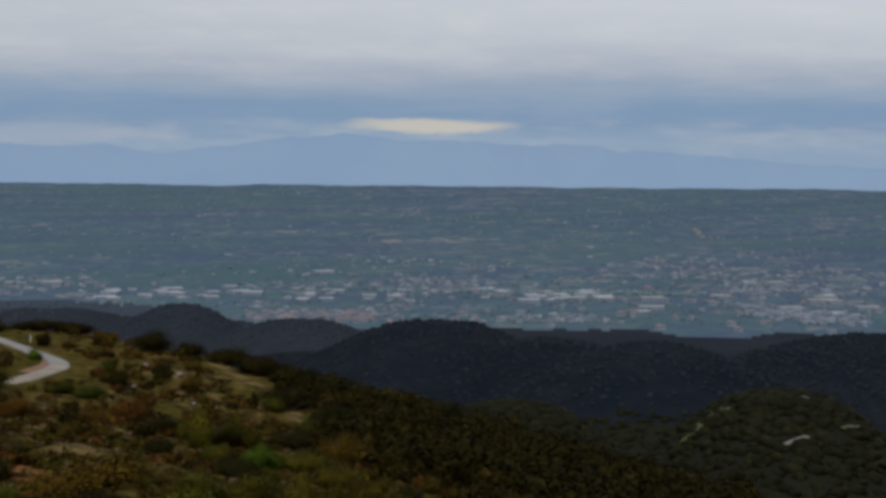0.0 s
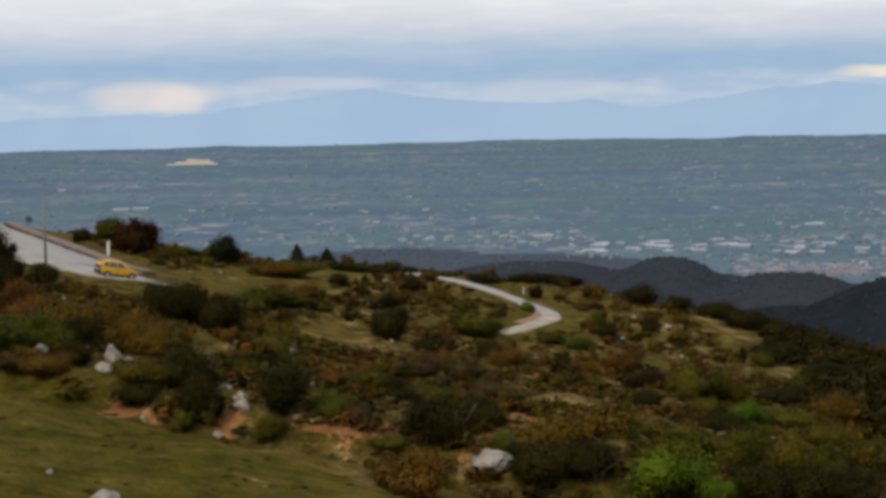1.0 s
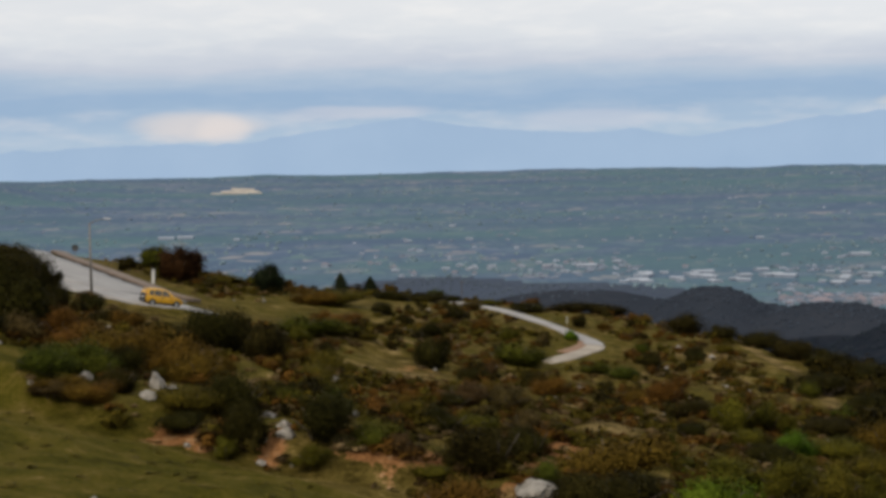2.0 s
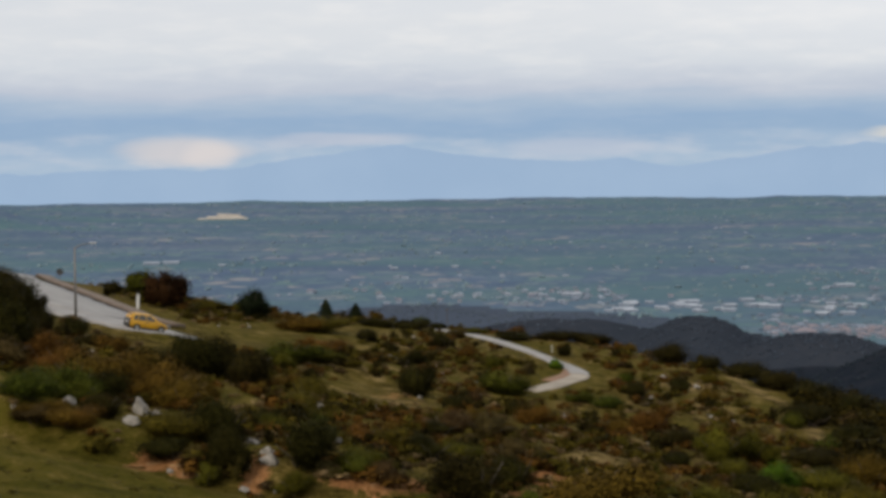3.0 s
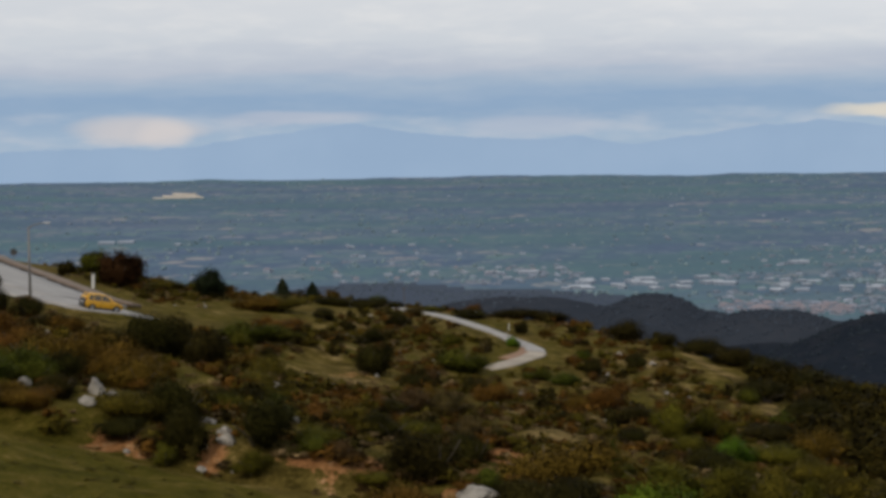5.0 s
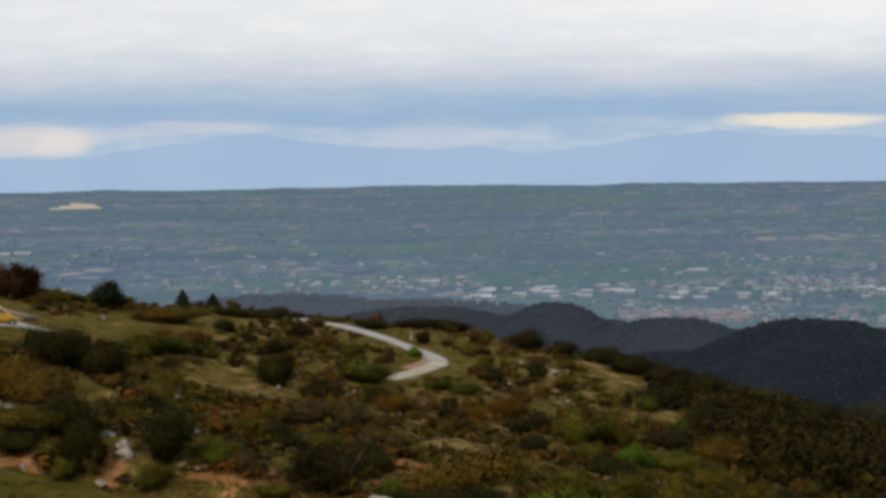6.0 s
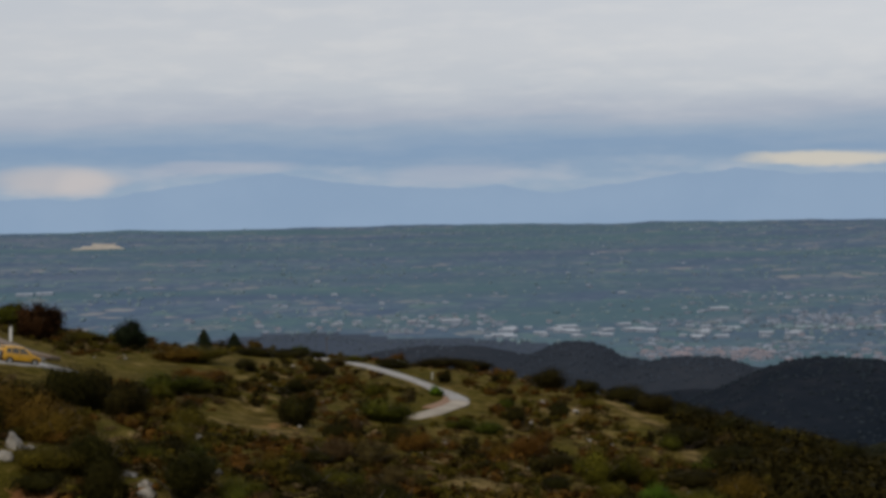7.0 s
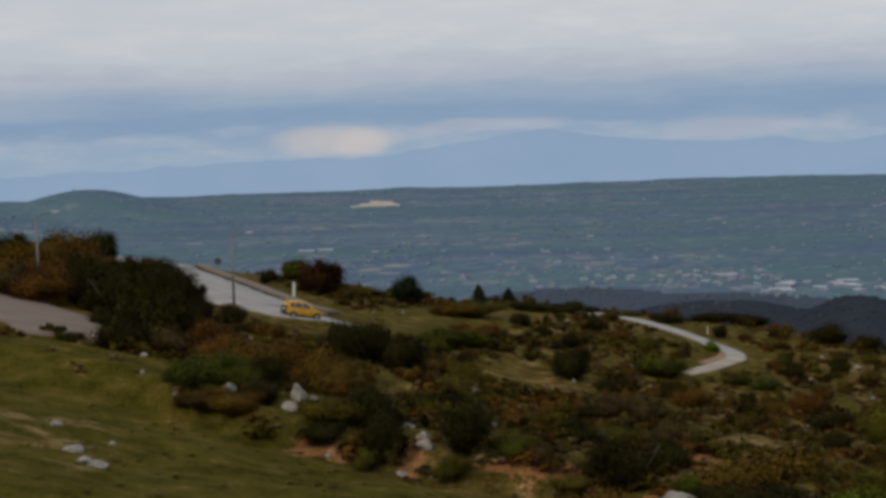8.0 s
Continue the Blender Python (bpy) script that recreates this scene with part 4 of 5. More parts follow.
x, y, wide, high = TREES[0]
broad_tree("evergreen_tree", x, y, wide * 1.45, high * 1.28, "pine", "round dark evergreen tree standing on the crest", 71, 0.06)
for k in (1, 2):
    conifer(*TREES[k][:2], TREES[k][2] * 2.3, TREES[k][3] * 0.95, 80 + k)
x, y, wide, high = TREES[3]
broad_tree("young_tree", x, y, wide * 1.35, high * 1.12, "green", "fresh green young tree beside the road verge", 91, 0.2)
x, y, wide, high = TREES[4]
broad_tree("russet_tree", x, y, wide * 1.35, high * 1.12, "russet", "dark reddish-brown leafy tree on the verge", 93, 0.05)
x, y, wide, high = TREES[5]
broad_tree("evergreen_tree", x, y, wide * 1.1, high, "dark", "low dark evergreen tree beside the road verge", 95, 0.05)

# ---------- street lamps, posts and the sign beside the road ----------
M_STEEL = plain_material("galvanised_steel", (0.20, 0.185, 0.17), 0.6, 0.4, vary=0.2, scale=4)
M_LAMP = plain_material("grey_lamp_housing", (0.55, 0.56, 0.57), 0.5, vary=0.1)
M_WHITE = plain_material("white_paint", (0.72, 0.71, 0.68), 0.7, vary=0.12)
M_CONCRETE = plain_material("grey_concrete", (0.36, 0.34, 0.31), 0.9, vary=0.25, scale=3)


def street_lamp(x, y, high, turn, label, thick=1.0):
    top = tagged(new("street_lamp"), label, "street lamp", "street lamps along the road")
    top.matrix_basis = pose(x, y, ground_z(x, y), 0, 0, turn)
    bm = bmesh.new()
    tube(bm, (0, 0, -0.3), (0, 0, high), 0.125 * thick, 0.075 * thick, 12)
    smooth_shade(part("pole", bm, M_STEEL, top))
    bm = bmesh.new()
    tube(bm, (0, 0, -0.3), (0, 0, 0.25), 0.26, 0.22, 12)
    part("base", bm, M_CONCRETE, top)
    bm = bmesh.new()
    tube(bm, (0, 0, high - 0.05), (0.6, 0, high + 0.22), 0.05, 0.045, 8)
    tube(bm, (0.6, 0, high + 0.22), (1.25, 0, high + 0.33), 0.045, 0.04, 8)
    part("arm", bm, M_STEEL, top)
    bm = box(bmesh.new(), 1.55, 0, high + 0.36, 0.7, 0.26, 0.14, 0.05)
    head = part("lamp_head", bm, M_LAMP, top, "pale grey lamp housing")
    bm = box(bmesh.new(), 1.58, 0, high + 0.28, 0.42, 0.2, 0.05, 0.02)
    part("lens", bm, M_WHITE, head)


street_lamp(-46.1, 118.3, 6.4, 8, "tall grey steel street lamp at the lay-by")
street_lamp(-34.3, 133.7, 6.4, 8, "tall grey steel street lamp in front of the road")
utility = tagged(new("utility_pole"), "thin grey wooden utility pole beside the far road", "utility pole")
utility.matrix_basis = pose(-3.4, 213.5, ground_z(-3.4, 213.5))
part("pole", tube(bmesh.new(), (0, 0, -0.3), (0, 0, 3.0), 0.06, 0.045, 8), M_BARK, utility)
part("crossarm", box(bmesh.new(), 0, 0, 2.75, 0.5, 0.06, 0.06, 0.01), M_BARK, utility)


def marker_post(x, y, high, wide, label):
    top = tagged(new("marker_post"), label, "post", "marker posts by the road")
    top.matrix_basis = pose(x, y, ground_z(x, y), 0, 2, 20)
    part("post", box(bmesh.new(), 0, 0, high / 2 - 0.1, wide, wide * 0.8, high + 0.2, 0.03), M_WHITE, top)
    part("cap", box(bmesh.new(), 0, 0, high + 0.03, wide * 1.12, wide * 0.92, 0.07, 0.02), M_CONCRETE, top)


marker_post(-38.3, 177.2, 1.6, 0.30, "white painted marker post on the grass verge")
marker_post(5.9, 199.4, 1.0, 0.10, "small pale marker post beside the far road")
marker_post(9.6, 186.4, 0.9, 0.10, "small pale marker post beside the far road")
sign = tagged(new("road_sign"), "small dark round road sign seen from behind", "road sign")
sign.matrix_basis = pose(-61.0, 229.0, ground_z(-61.0, 229.0), 0, 0, 10)
part("post", tube(bmesh.new(), (0, 0, -0.2), (0, 0, 1.6), 0.04, 0.04, 8), M_STEEL, sign)
part("disc", tube(bmesh.new(), (0, 0.03, 1.5), (0, -0.03, 1.5), 0.5, 0.5, 24), plain_material("dark_sign_back", (0.05, 0.05, 0.05), 0.7), sign, "dark grey disc")

# ---------- the yellow car ----------
M_YELLOW = plain_material("yellow_car_paint", (0.62, 0.33, 0.020), 0.35, vary=0.06, scale=1.5)
M_GLASS = plain_material("tinted_car_glass", (0.085, 0.075, 0.055), 0.06, vary=0.1)
M_TYRE = plain_material("black_rubber", (0.018, 0.018, 0.018), 0.9, vary=0.2)
M_RIM = plain_material("silver_wheel", (0.42, 0.42, 0.42), 0.4, 0.6, vary=0.1)
M_TRIM = plain_material("black_plastic", (0.025, 0.025, 0.027), 0.65, vary=0.15)
M_RED = plain_material("red_lamp_glass", (0.35, 0.02, 0.015), 0.25, vary=0.1)
M_CLEAR = plain_material("clear_lamp_glass", (0.6, 0.6, 0.58), 0.15, vary=0.05)

BODY = [  # side line of the body: along, half width, sill, waist, roof height
    (-1.92, 0.70, 0.42, 0.80, 0.80), (-1.86, 0.78, 0.30, 0.92, 1.30), (-1.62, 0.81, 0.24, 0.94, 1.56), (-0.90, 0.82, 0.22, 0.94, 1.61),
    (0.05, 0.82, 0.22, 0.93, 1.57), (0.50, 0.82, 0.22, 0.92, 1.36), (1.02, 0.81, 0.22, 0.90, 0.98), (1.45, 0.80, 0.24, 0.83, 0.86),
    (1.78, 0.74, 0.28, 0.70, 0.74), (1.92, 0.62, 0.36, 0.58, 0.60),
]


def car_body():
    bm = bmesh.new()
    rings = []
    for x, wd, sill, waist, roof in BODY:
        ring = []
        cabin = max(0.0, roof - waist)
        for f, z in ((0.86, sill), (1.0, sill + 0.12), (1.03, (sill + waist) / 2), (0.99, waist - 0.03), (0.97, waist + 0.02 * (cabin > 0)), (0.97 - 0.20 * min(1, cabin / 0.6), waist + cabin * 0.85), (0.66 if cabin > 0.1 else 0.8, roof), (0.3, roof + 0.015)):
            ring.append(bm.verts.new((x, -wd * f, z)))
        for v in reversed(ring[:]):
            ring.append(bm.verts.new((x, -v.co.y, v.co.z)))
        rings.append(ring)
    n = len(rings[0])
    for a, b in zip(rings, rings[1:]):
        for k in range(n):
            bm.faces.new((a[k], a[(k + 1) % n], b[(k + 1) % n], b[k]))
    bm.faces.new(rings[0][::-1])
    bm.faces.new(rings[-1])
    bmesh.ops.recalc_face_normals(bm, faces=bm.faces[:])
    return bm


def panel(bm, corners, depth=0.02):
    """A thin slab on four or more corners, thickened towards the car's middle."""
    vs = [bm.verts.new(c) for c in corners]
    f = bm.faces.new(vs)
    r = bmesh.ops.extrude_face_region(bm, geom=[f])
    n = f.normal.copy() if f.normal.length else Vector((0, 1, 0))
    f.normal_update()
    n = f.normal
    for q in r["geom"]:
        if isinstance(q, bmesh.types.BMVert):
            q.co += n * depth
    bmesh.ops.recalc_face_normals(bm, faces=bm.faces[:])
    return bm


def car(x, y, turn):
    top = tagged(new("car"), "small yellow hatchback car parked at the roadside", "car")
    c, s = math.cos(radians(turn)), math.sin(radians(turn))
    fore, aft = ground_z(x + 1.2 * c, y + 1.2 * s), ground_z(x - 1.2 * c, y - 1.2 * s)
    port, star = ground_z(x - 0.75 * s, y + 0.75 * c), ground_z(x + 0.75 * s, y - 0.75 * c)
    nose, lean = -math.degrees(math.atan2(fore - aft, 2.4)), math.degrees(math.atan2(port - star, 1.5))
    top.matrix_basis = pose(x, y, (fore + aft + port + star) / 4 + 0.03, 0, 0, turn) @ pose(0, 0, 0, lean * 0.8, nose, 0) @ Matrix.Diagonal((0.93, 0.95, 0.92, 1))
    body = smooth_shade(part("body", car_body(), M_YELLOW, top))
    mod = body.modifiers.new("round", "BEVEL")
    mod.width, mod.segments, mod.limit_method, mod.angle_limit = 0.05, 2, "ANGLE", radians(35)
    for side in (-1, 1):
        y1, y2 = side * 0.815, side * 0.655
        part("side_window", panel(bmesh.new(), [(-0.30, y1, 0.98), (0.62, y1 * 0.99, 0.98), (0.12, y2 * 1.02, 1.45), (-0.30, y2 * 1.02, 1.48)], 0.012), M_GLASS, top, "dark tinted glass")
        part("side_window", panel(bmesh.new(), [(-1.10, y1, 0.99), (-0.38, y1, 0.98), (-0.38, y2 * 1.02, 1.48), (-1.05, y2 * 1.02, 1.49)], 0.012), M_GLASS, top, "dark tinted glass")
        part("quarter_window", panel(bmesh.new(), [(-1.62, y1 * 0.98, 1.02), (-1.18, y1, 1.0), (-1.12, y2 * 1.02, 1.47), (-1.52, y2, 1.45)], 0.012), M_GLASS, top, "dark tinted glass")
        part("door_seam", box(bmesh.new(), -0.34, side * 0.842, 0.62, 0.015, 0.012, 0.60), M_TRIM, top)
        part("door_seam", box(bmesh.new(), 0.66, side * 0.842, 0.62, 0.015, 0.012, 0.56), M_TRIM, top)
        part("door_handle", box(bmesh.new(), -0.18, side * 0.85, 0.84, 0.16, 0.03, 0.03, 0.01), M_TRIM, top)
        part("sill", box(bmesh.new(), 0.0, side * 0.79, 0.26, 2.2, 0.05, 0.10, 0.02), M_TRIM, top)
        part("mirror", box(bmesh.new(), 0.60, side * 0.92, 1.02, 0.12, 0.18, 0.13, 0.03), M_YELLOW, top)
        part("tail_light", box(bmesh.new(), -1.84, side * 0.68, 1.0, 0.08, 0.14, 0.34, 0.02), M_RED, top, "red tail light")
        part("headlight", box(bmesh.new(), 1.72, side * 0.58, 0.66, 0.20, 0.24, 0.14, 0.04), M_CLEAR, top, "clear headlight")
        for wx in (-1.22, 1.20):
            wheel = part("wheel", tube(bmesh.new(), (wx, side * 0.66, 0.29), (wx, side * 0.855, 0.29), 0.355, 0.355, 24), M_TRIM, top, "black wheel arch and wheel")
            bm = bmesh.new()
            tube(bm, (wx, side * 0.66, 0.29), (wx, side * 0.865, 0.29), 0.30, 0.29, 24)
            part("tyre", bm, M_TYRE, wheel)
            part("rim", tube(bmesh.new(), (wx, side * 0.80, 0.29), (wx, side * 0.875, 0.29), 0.20, 0.19, 18), M_RIM, wheel, "silver wheel rim")
    part("windscreen", panel(bmesh.new(), [(1.02, -0.70, 0.995), (1.02, 0.70, 0.995), (0.22, 0.54, 1.515), (0.22, -0.54, 1.515)], 0.012), M_GLASS, top, "dark windscreen")
    part("rear_window", panel(bmesh.new(), [(-1.925, -0.62, 0.98), (-1.925, 0.62, 0.98), (-1.72, 0.52, 1.50), (-1.72, -0.52, 1.50)], 0.012), M_GLASS, top, "dark rear window")
    part("front_bumper", box(bmesh.new(), 1.86, 0, 0.42, 0.18, 1.25, 0.20, 0.05), M_TRIM, top)
    part("rear_bumper", box(bmesh.new(), -1.90, 0, 0.46, 0.20, 1.50, 0.30, 0.05), M_TRIM, top, "black rear bumper")
    # Rear of the car lies in shade; that darkness is this black panel.
    part("tailgate", box(bmesh.new(), -1.90, 0, 0.80, 0.09, 1.46, 0.46, 0.03), M_TRIM, top, "tailgate panel, dark for the car's shaded rear")
    part("number_plate", box(bmesh.new(), -1.945, 0, 0.74, 0.02, 0.50, 0.11), M_WHITE, top)
    part("spoiler", box(bmesh.new(), -1.70, 0, 1.58, 0.22, 1.05, 0.04, 0.015), M_YELLOW, top)


car(-28.85, 136.4, 33)

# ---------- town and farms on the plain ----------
# Walls, tiles and white roofs carry distance haze as a blue-grey cast.
M_WALL = plain_material("hazed_render", (0.25, 0.29, 0.36), 0.9, vary=0.2, scale=0.2)
M_TILE = plain_material("hazed_terracotta_tiles", (0.26, 0.225, 0.25), 0.9, vary=0.3, scale=0.3)
M_SHEET = plain_material("hazed_white_sheet_roof", (0.39, 0.43, 0.49), 0.7, vary=0.2, scale=0.1)
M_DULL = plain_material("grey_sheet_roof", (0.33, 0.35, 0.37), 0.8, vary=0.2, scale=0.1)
M_OPENING = plain_material("dark_openings", (0.05, 0.055, 0.06), 0.4, vary=0.1)


def house_meshes(long, deep, high, rise, roof_mat, hip):
    """Shared wall, roof and opening meshes of one kind of house."""
    bm = box(bmesh.new(), 0, 0, high / 2 - 1.5, long, deep, high + 3)
    walls = bpy.data.meshes.new("wall")
    bm.to_mesh(walls), bm.free()
    walls.materials.append(M_WALL)
    bm = bmesh.new()
    e = 0.5
    lx, ly = long / 2 + e, deep / 2 + e
    rx = lx - (ly * hip)
    low = [bm.verts.new(c) for c in ((-lx, -ly, high), (lx, -ly, high), (lx, ly, high), (-lx, ly, high))]
    top = [bm.verts.new(c) for c in ((-rx, 0, high + rise), (rx, 0, high + rise))]
    for f in ((low[0], low[1], top[1], top[0]), (low[2], low[3], top[0], top[1]), (low[1], low[2], top[1]), (low[3], low[0], top[0]), (low[3], low[2], low[1], low[0])):
        bm.faces.new(f)
    bmesh.ops.recalc_face_normals(bm, faces=bm.faces[:])
    roof = bpy.data.meshes.new("roof")
    bm.to_mesh(roof), bm.free()
    roof.materials.append(roof_mat)
    bm = bmesh.new()
    box(bm, 0, 0, 0, 0.9, deep + 0.12, 1.1)
    opening = bpy.data.meshes.new("window")
    bm.to_mesh(opening), bm.free()
    opening.materials.append(M_OPENING)
    return walls, roof, opening, long, high


HOUSES = [house_meshes(8, 6, 3.2, 1.5, M_TILE, 0.9), house_meshes(7, 6, 3, 1.4, M_TILE, 0.0), house_meshes(10, 7, 5, 1.5, M_TILE, 0.9), house_meshes(9, 6, 3.4, 0.4, M_DULL, 0.9)]
SHEDS = [house_meshes(27, 20, 3.4, 1.3, M_SHEET, 0.0), house_meshes(17, 15, 3, 1.0, M_SHEET, 0.0), house_meshes(30, 20, 3.8, 1.3, M_DULL, 0.0), house_meshes(11, 9, 2.6, 0.9, M_SHEET, 0.0)]


def building(name, kit, x, y, turn, label, category, group, windows=2):
    walls, roof, opening, long, high = kit
    top = tagged(new(name), label, category, group)
    top.matrix_basis = pose(x, y, ground_z(x, y), 0, 0, turn)
    new("wall", walls).parent = top
    new("roof", roof).parent = top
    for k in range(windows):
        o = new("window", opening)
        o.parent = top
        o.location = ((k + 0.5) / windows * long - long / 2, 0, high * 0.55)
    return top


def at(az, d):
    return d * math.sin(radians(az)), d * math.cos(radians(az))


g = random.Random(31)


def spread(n, az0, az1, d0, d1, kits, name, label, category, group, windows):
    for _ in range(n):
        x, y = at(g.uniform(az0, az1), g.uniform(d0, d1))
        building(name, kits[g.randrange(len(kits))], x, y, g.uniform(-25, 25) + g.choice((0, 0, 90)), label, category, group, windows)


spread(24, 5.0, 11.0, 1990, 2130, [SHEDS[1], SHEDS[1], SHEDS[3], SHEDS[3], SHEDS[0]], "warehouse", "long pale metal-roofed warehouse at the town's edge", "warehouse", "warehouses", 4)
spread(26, 10.5, 18.5, 1960, 2130, [SHEDS[1], SHEDS[3], SHEDS[3]], "warehouse", "pale metal-roofed warehouse beside the town", "warehouse", "warehouses", 4)
spread(22, 18.5, 24.5, 1990, 2110, [SHEDS[1], SHEDS[3], SHEDS[0]], "warehouse", "long pale metal-roofed warehouse at the town's edge", "warehouse", "warehouses", 4)
spread(18, 24.5, 35.0, 1850, 2250, SHEDS[1:], "warehouse", "grey metal-roofed shed in the hazy town", "warehouse", "warehouses", 4)
spread(14, -4.0, 5.0, 2120, 2240, SHEDS[3:], "warehouse", "small pale shed beyond the hill", "warehouse", "warehouses", 3)
spread(8, -12.0, 30.0, 2500, 3300, SHEDS[3:], "farm_shed", "small white farm shed among fields", "farm building", "farm sheds", 2)
for px, py in ((-551, 2667), (-520, 2680), (140, 2182), (536, 2240), (770, 1869)):
    building("warehouse", SHEDS[0], px, py, 4, "long white-roofed warehouse alone on the plain", "warehouse", "warehouses", 4)
spread(55, 10.5, 15.5, 1700, 1800, HOUSES[:3], "house", "small house with a terracotta tiled roof", "house", "houses of the village", 2)
spread(70, 15.5, 35.0, 1650, 2150, HOUSES, "house", "small pale house in the hazy town", "house", "houses of the town", 2)
spread(18, -6.0, 8.0, 2110, 2260, HOUSES, "house", "small pale house beyond the wooded hill", "house", "houses of the town", 2)


# ---------- the rest of the town, trees and woods of the distance ----------
def blocks(name, number, pick, label, category, mat):
    vs, fs = [], []
    for _ in range(number):
        x, y = pick()
        lx, ly, h, a = g.uniform(1.6, 5.5), g.uniform(2, 4), g.uniform(1.4, 2.8), g.uniform(-0.4, 0.4)
        z, c, s = ground_z(x, y), math.cos(a), math.sin(a)
        k = len(vs)
        for px, py, pz in ((-lx, -ly, -3), (lx, -ly, -3), (lx, ly, -3), (-lx, ly, -3), (-lx, -ly, h), (lx, -ly, h), (lx, ly, h), (-lx, ly, h), (-lx * 0.6, 0, h + 1), (lx * 0.6, 0, h + 1)):
            vs.append((x + px * c - py * s, y + px * s + py * c, z + pz))
        fs += [(k, k + 1, k + 5, k + 4), (k + 1, k + 2, k + 6, k + 5), (k + 2, k + 3, k + 7, k + 6), (k + 3, k, k + 4, k + 7), (k + 4, k + 5, k + 9, k + 8), (k + 6, k + 7, k + 8, k + 9), (k + 5, k + 6, k + 9), (k + 7, k + 4, k + 8)]
    tagged(new(name, slab(name, vs, fs, [mat], False)), label, category, kind="stuff")


def town_spot():
    while True:
        a, d = g.uniform(-6, 38), g.uniform(1720, 2700)
        x, y = at(a, d)
        dens = float(smoothstep(-0.05, 0.15, fbm(x / 160, y / 160, 3, 88))) * np.interp(a, [-6, 4, 11, 16, 24, 36], [0.05, 0.14, 0.35, 0.5, 1.0, 1.0]) * (a > 10.5 or d > 2060) * np.interp(d, [1720, 1800, 2150, 2300, 2700], [0.7, 1, 1, 0.35, 0.12])
        if g.random() < dens:
            return x, y


def farm_spot():
    return at(g.uniform(-24, 36), 2150 + 2400 * g.random() ** 1.3)


# Small houses: distance haze put into their bluish wall and roof tones.
M_ISLAND = leaf_material("hazed_walls_and_roofs", (0.13, 0.16, 0.21), (0.20, 0.23, 0.29), (0.40, 0.44, 0.52))
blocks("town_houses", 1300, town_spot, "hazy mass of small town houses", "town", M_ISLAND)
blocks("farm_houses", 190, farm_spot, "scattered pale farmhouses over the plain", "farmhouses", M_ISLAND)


def tree_lumps(name, number, pick, size, label, mat, squash=0.8, sub=1, smooth=False, rise=0.35):
    bm = bmesh.new()
    bmesh.ops.create_icosphere(bm, subdivisions=sub, radius=1.0)
    base = np.array([v.co[:] for v in bm.verts])
    tri = np.array([[v.index for v in f.verts] for f in bm.faces])
    bm.free()
    gen = np.random.default_rng(number)
    vs, fs = [], []
    spots_xy = np.array([pick() for _ in range(number)])
    zs = ground(spots_xy[:, 0], spots_xy[:, 1]) + EYE
    for k in range(number):
        x, y = spots_xy[k]
        s = gen.uniform(*size)
        p = base * (1 + gen.normal(0, 0.16 if sub == 1 else 0.07, (len(base), 1))) * np.array([s * gen.uniform(0.8, 1.3), s * gen.uniform(0.8, 1.3), s * squash * gen.uniform(0.8, 1.3)])
        p += np.array([x, y, zs[k] + s * squash * rise])
        fs.append(tri + k * len(base))
        vs.append(p)
    me = slab(name, np.concatenate(vs).tolist(), np.concatenate(fs).tolist(), [mat], smooth)
    tagged(new(name, me), label, "trees", kind="stuff")


def belt_spot():
    pick = g.random()
    if pick < 0.16:
        a = g.uniform(15.5, 27.5)
        return at(a, 2095 + g.uniform(-14, 14))
    if pick < 0.34:
        a = g.uniform(-20, 36)
        d = g.choice((2330, 2620, 2960, 3350, 3800, 4250)) + 60 * math.sin(a * 0.7)
        return at(a, d + g.uniform(-12, 12)) if math.sin(a * 1.9 + d) > 0 else at(a, g.uniform(2200, 4300))
    while True:
        a, d = g.uniform(-24, 37), 1900 + 2750 * g.random()
        x, y = at(a, d)
        if fbm(x / 200, y / 130, 3, 66) > 0.03:
            return x, y


def hill_spot(lo, hi):
    def pick():
        while True:
            b, dist, top, wa, wd = HILLS[g.randrange(len(HILLS))]
            a, d = b + g.gauss(0, wa * 0.75), dist + g.gauss(0, wd * 0.6)
            if lo < d < hi and d > crest(a) + 60:
                return at(a, d)
    return pick


# Trees of the plain: leaf colour paled and blued to hold the haze.
M_FAR_TREE = leaf_material("hazed_distant_trees", (0.150, 0.200, 0.245), (0.165, 0.220, 0.26), (0.185, 0.245, 0.265))
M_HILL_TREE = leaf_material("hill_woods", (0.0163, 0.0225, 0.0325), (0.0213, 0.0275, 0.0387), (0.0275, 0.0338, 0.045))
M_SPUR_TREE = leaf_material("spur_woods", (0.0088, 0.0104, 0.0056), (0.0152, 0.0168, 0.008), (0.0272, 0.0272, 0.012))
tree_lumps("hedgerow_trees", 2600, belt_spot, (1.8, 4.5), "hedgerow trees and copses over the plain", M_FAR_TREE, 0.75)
# Belt and town trees hold the same haze in a darker leaf tone.
M_BELT = leaf_material("hazed_tree_belt", (0.101, 0.134, 0.178), (0.116, 0.152, 0.192), (0.134, 0.171, 0.205))
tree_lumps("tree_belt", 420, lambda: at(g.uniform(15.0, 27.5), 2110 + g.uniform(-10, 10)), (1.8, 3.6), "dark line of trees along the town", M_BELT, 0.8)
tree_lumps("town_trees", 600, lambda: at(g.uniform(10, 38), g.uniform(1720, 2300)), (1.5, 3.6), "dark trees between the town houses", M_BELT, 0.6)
# Woods repeat paler and bluer with distance; the haze is in the colour.
M_MID_HILL_TREE = leaf_material("hazed_middle_woods", (0.0341, 0.0431, 0.0604), (0.0405, 0.0502, 0.0688), (0.0501, 0.0598, 0.0786))
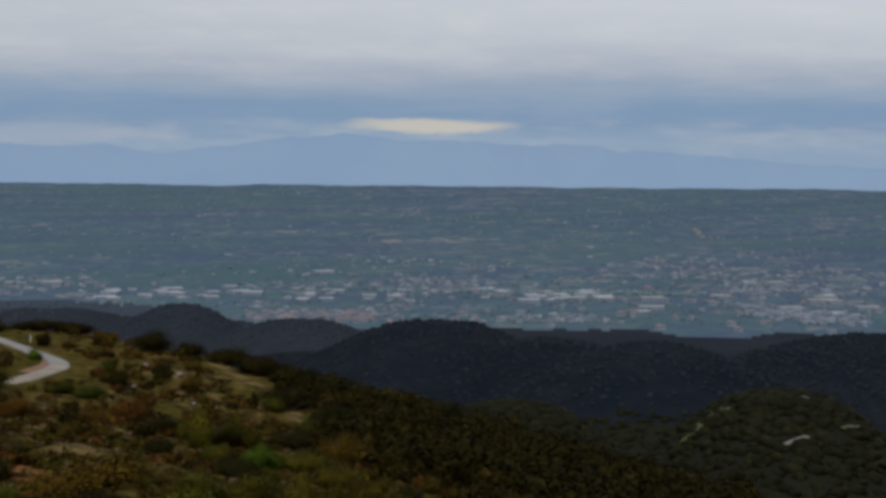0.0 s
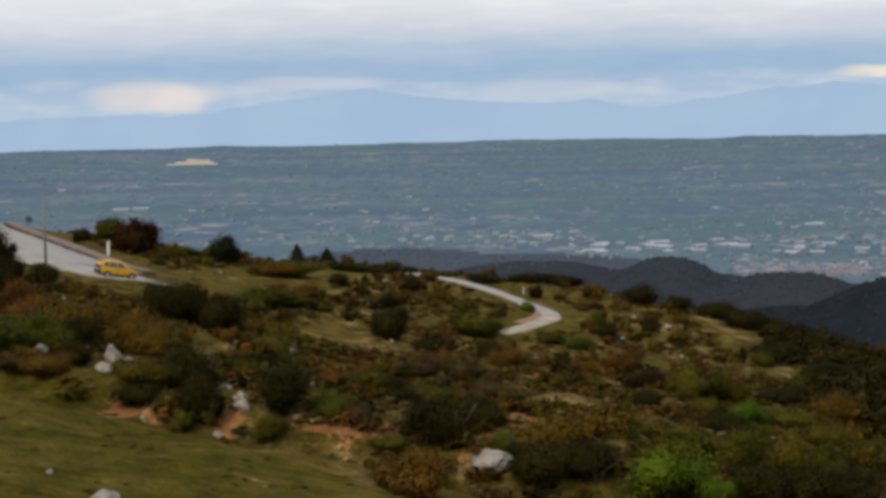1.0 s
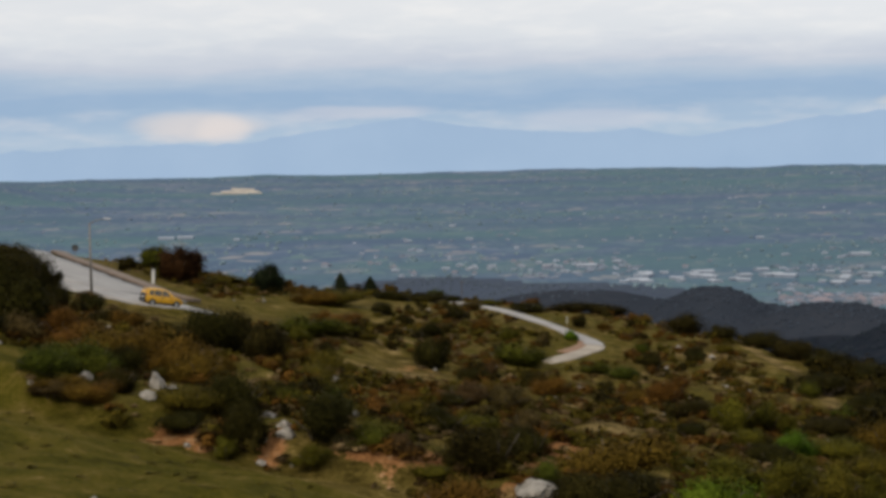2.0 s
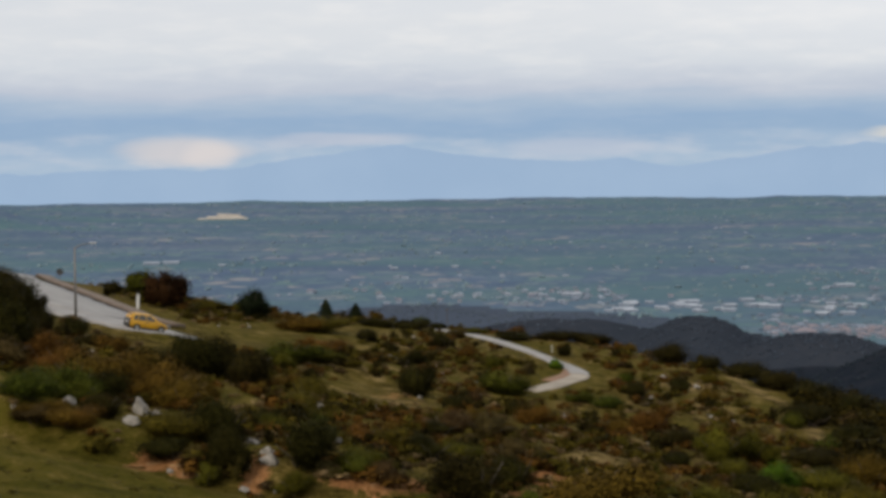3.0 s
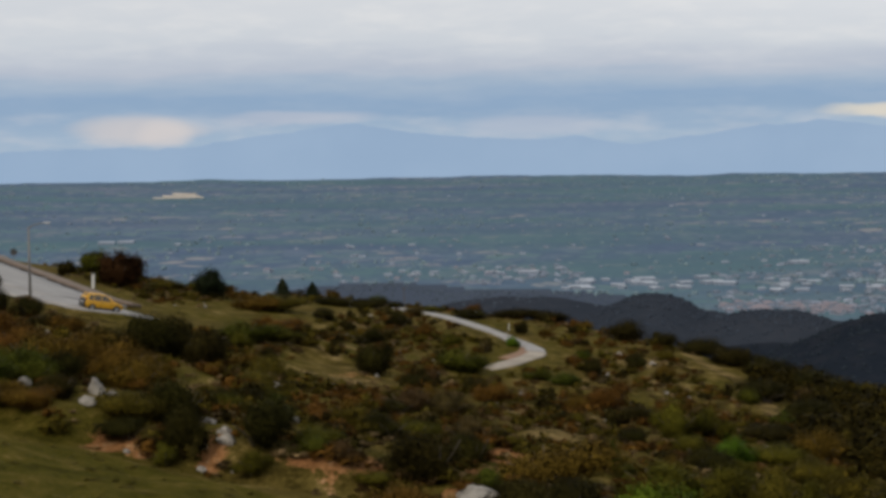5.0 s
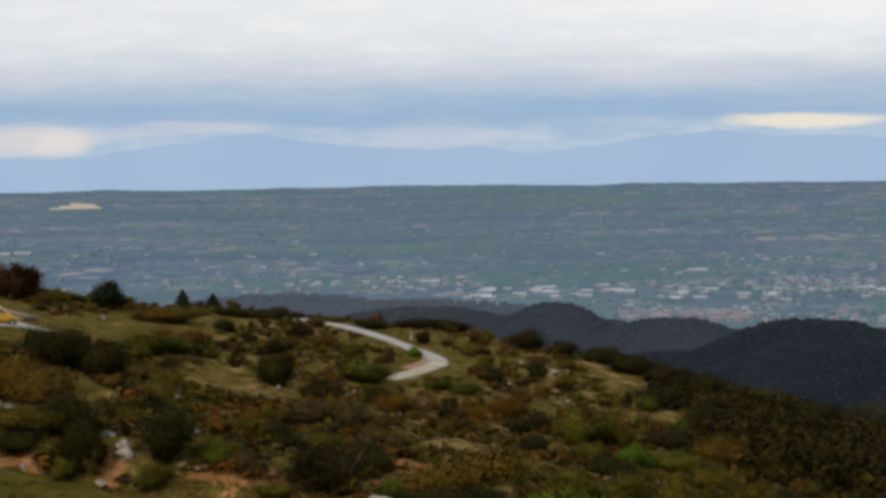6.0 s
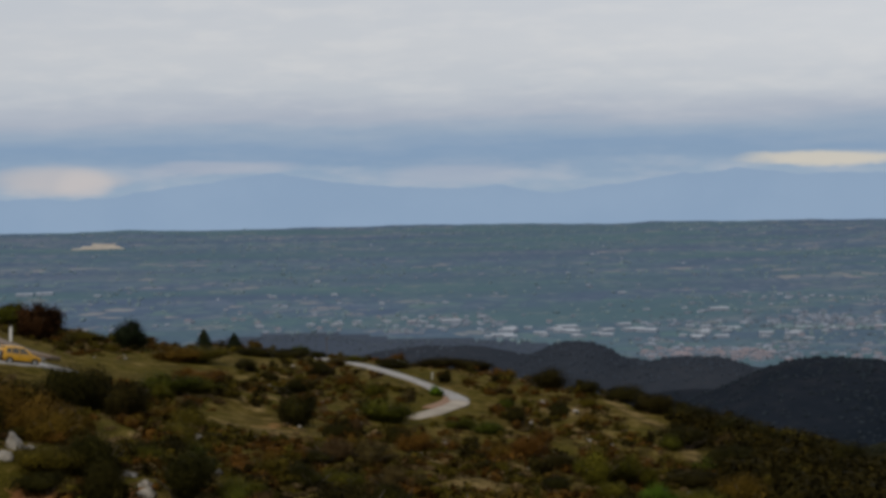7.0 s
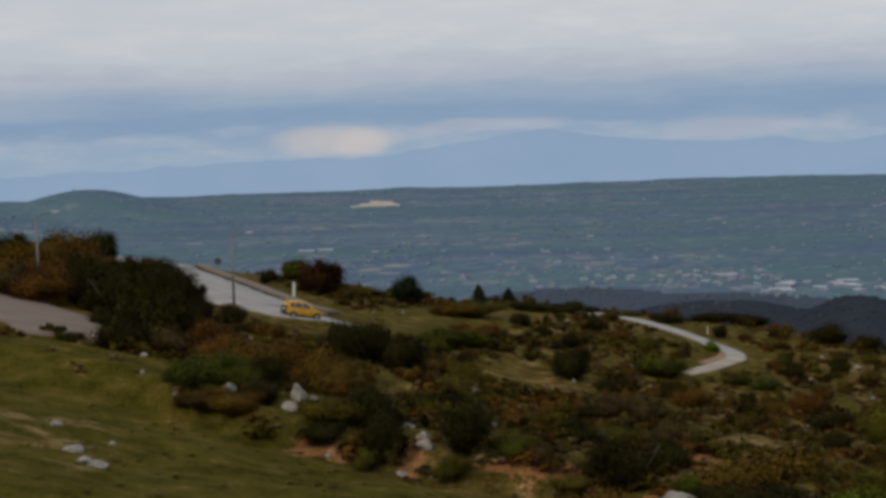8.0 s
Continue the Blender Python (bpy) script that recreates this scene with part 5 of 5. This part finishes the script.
M_FAR_HILL_TREE = leaf_material("hazed_distant_woods", (0.069, 0.0862, 0.117), (0.0782, 0.0954, 0.127), (0.0897, 0.106, 0.136))
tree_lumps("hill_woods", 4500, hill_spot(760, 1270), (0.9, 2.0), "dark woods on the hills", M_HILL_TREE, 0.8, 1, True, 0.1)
tree_lumps("middle_woods", 1500, hill_spot(1270, 1700), (0.9, 2.0), "hazy dark grey woods on the middle hills", M_MID_HILL_TREE, 0.8, 1, True, 0.1)
tree_lumps("distant_woods", 900, hill_spot(1700, 2000), (0.9, 2.0), "hazy blue-grey woods on the further hills", M_FAR_HILL_TREE, 0.8, 1, True, 0.1)
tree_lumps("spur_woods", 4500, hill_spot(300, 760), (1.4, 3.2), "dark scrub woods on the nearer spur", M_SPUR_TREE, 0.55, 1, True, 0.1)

# pale quarry face far out on the plain
M_QUARRY = plain_material("pale_quarry", (0.60, 0.55, 0.49), 0.95, vary=0.15, scale=0.05)
qx, qy = -625.0, 3901.0
quarry = tagged(new("quarry"), "pale sandy quarry face on the far plain", "quarry")
quarry.matrix_basis = pose(qx, qy, ground_z(qx, qy), 0, 0, 9)
for k in range(3):
    bm = bmesh.new()
    box(bm, 8 * k, 14 * k, 2.5 + 5.0 * k, 128 - 34 * k, 16, 6.5, 1.5)
    for v in bm.verts:
        v.co.y += noise.noise(v.co * 0.05) * 4
        v.co.z *= 1 - 0.35 * abs(v.co.x) / 70
    part("terrace", bm, M_QUARRY, quarry)

# tracks and a clearing on the wooded spur, a pale road out on the plain
M_FARTRACK = road_material("pale_earth_track", (0.22, 0.21, 0.20))
M_CLEAR_GRASS = road_material("clearing_grass", (0.085, 0.10, 0.035))
draped_strip("track", road_curve([(229.2, 390.6), (235.5, 392.9), (241.8, 395.1)], 2.0), 1.5, M_FARTRACK, 1.4, "pale earth track on the wooded spur", "track")
draped_strip("track", road_curve([(256.4, 403.9), (264, 410), (272.8, 417)], 2.0), 1.0, M_CLEAR_GRASS, 1.4, "faint grassy track on the wooded spur", "track")
draped_strip("track", road_curve([(256.2, 429.1), (258, 428), (259.7, 426.8)], 2.0), 1.2, M_FARTRACK, 1.4, "short pale earth track on the wooded spur", "track")
draped_strip("clearing", road_curve([(217, 438), (226, 437), (236, 436)], 2.0), 9.0, M_CLEAR_GRASS, 1.2, "small green clearing in the woods", "clearing")
draped_strip("distant_road", road_curve([(1400, 2730), (1440, 2800), (1475, 2900)], 20.0), 9.0, M_FARTRACK, 1.0, "pale straight road crossing the plain", "road")
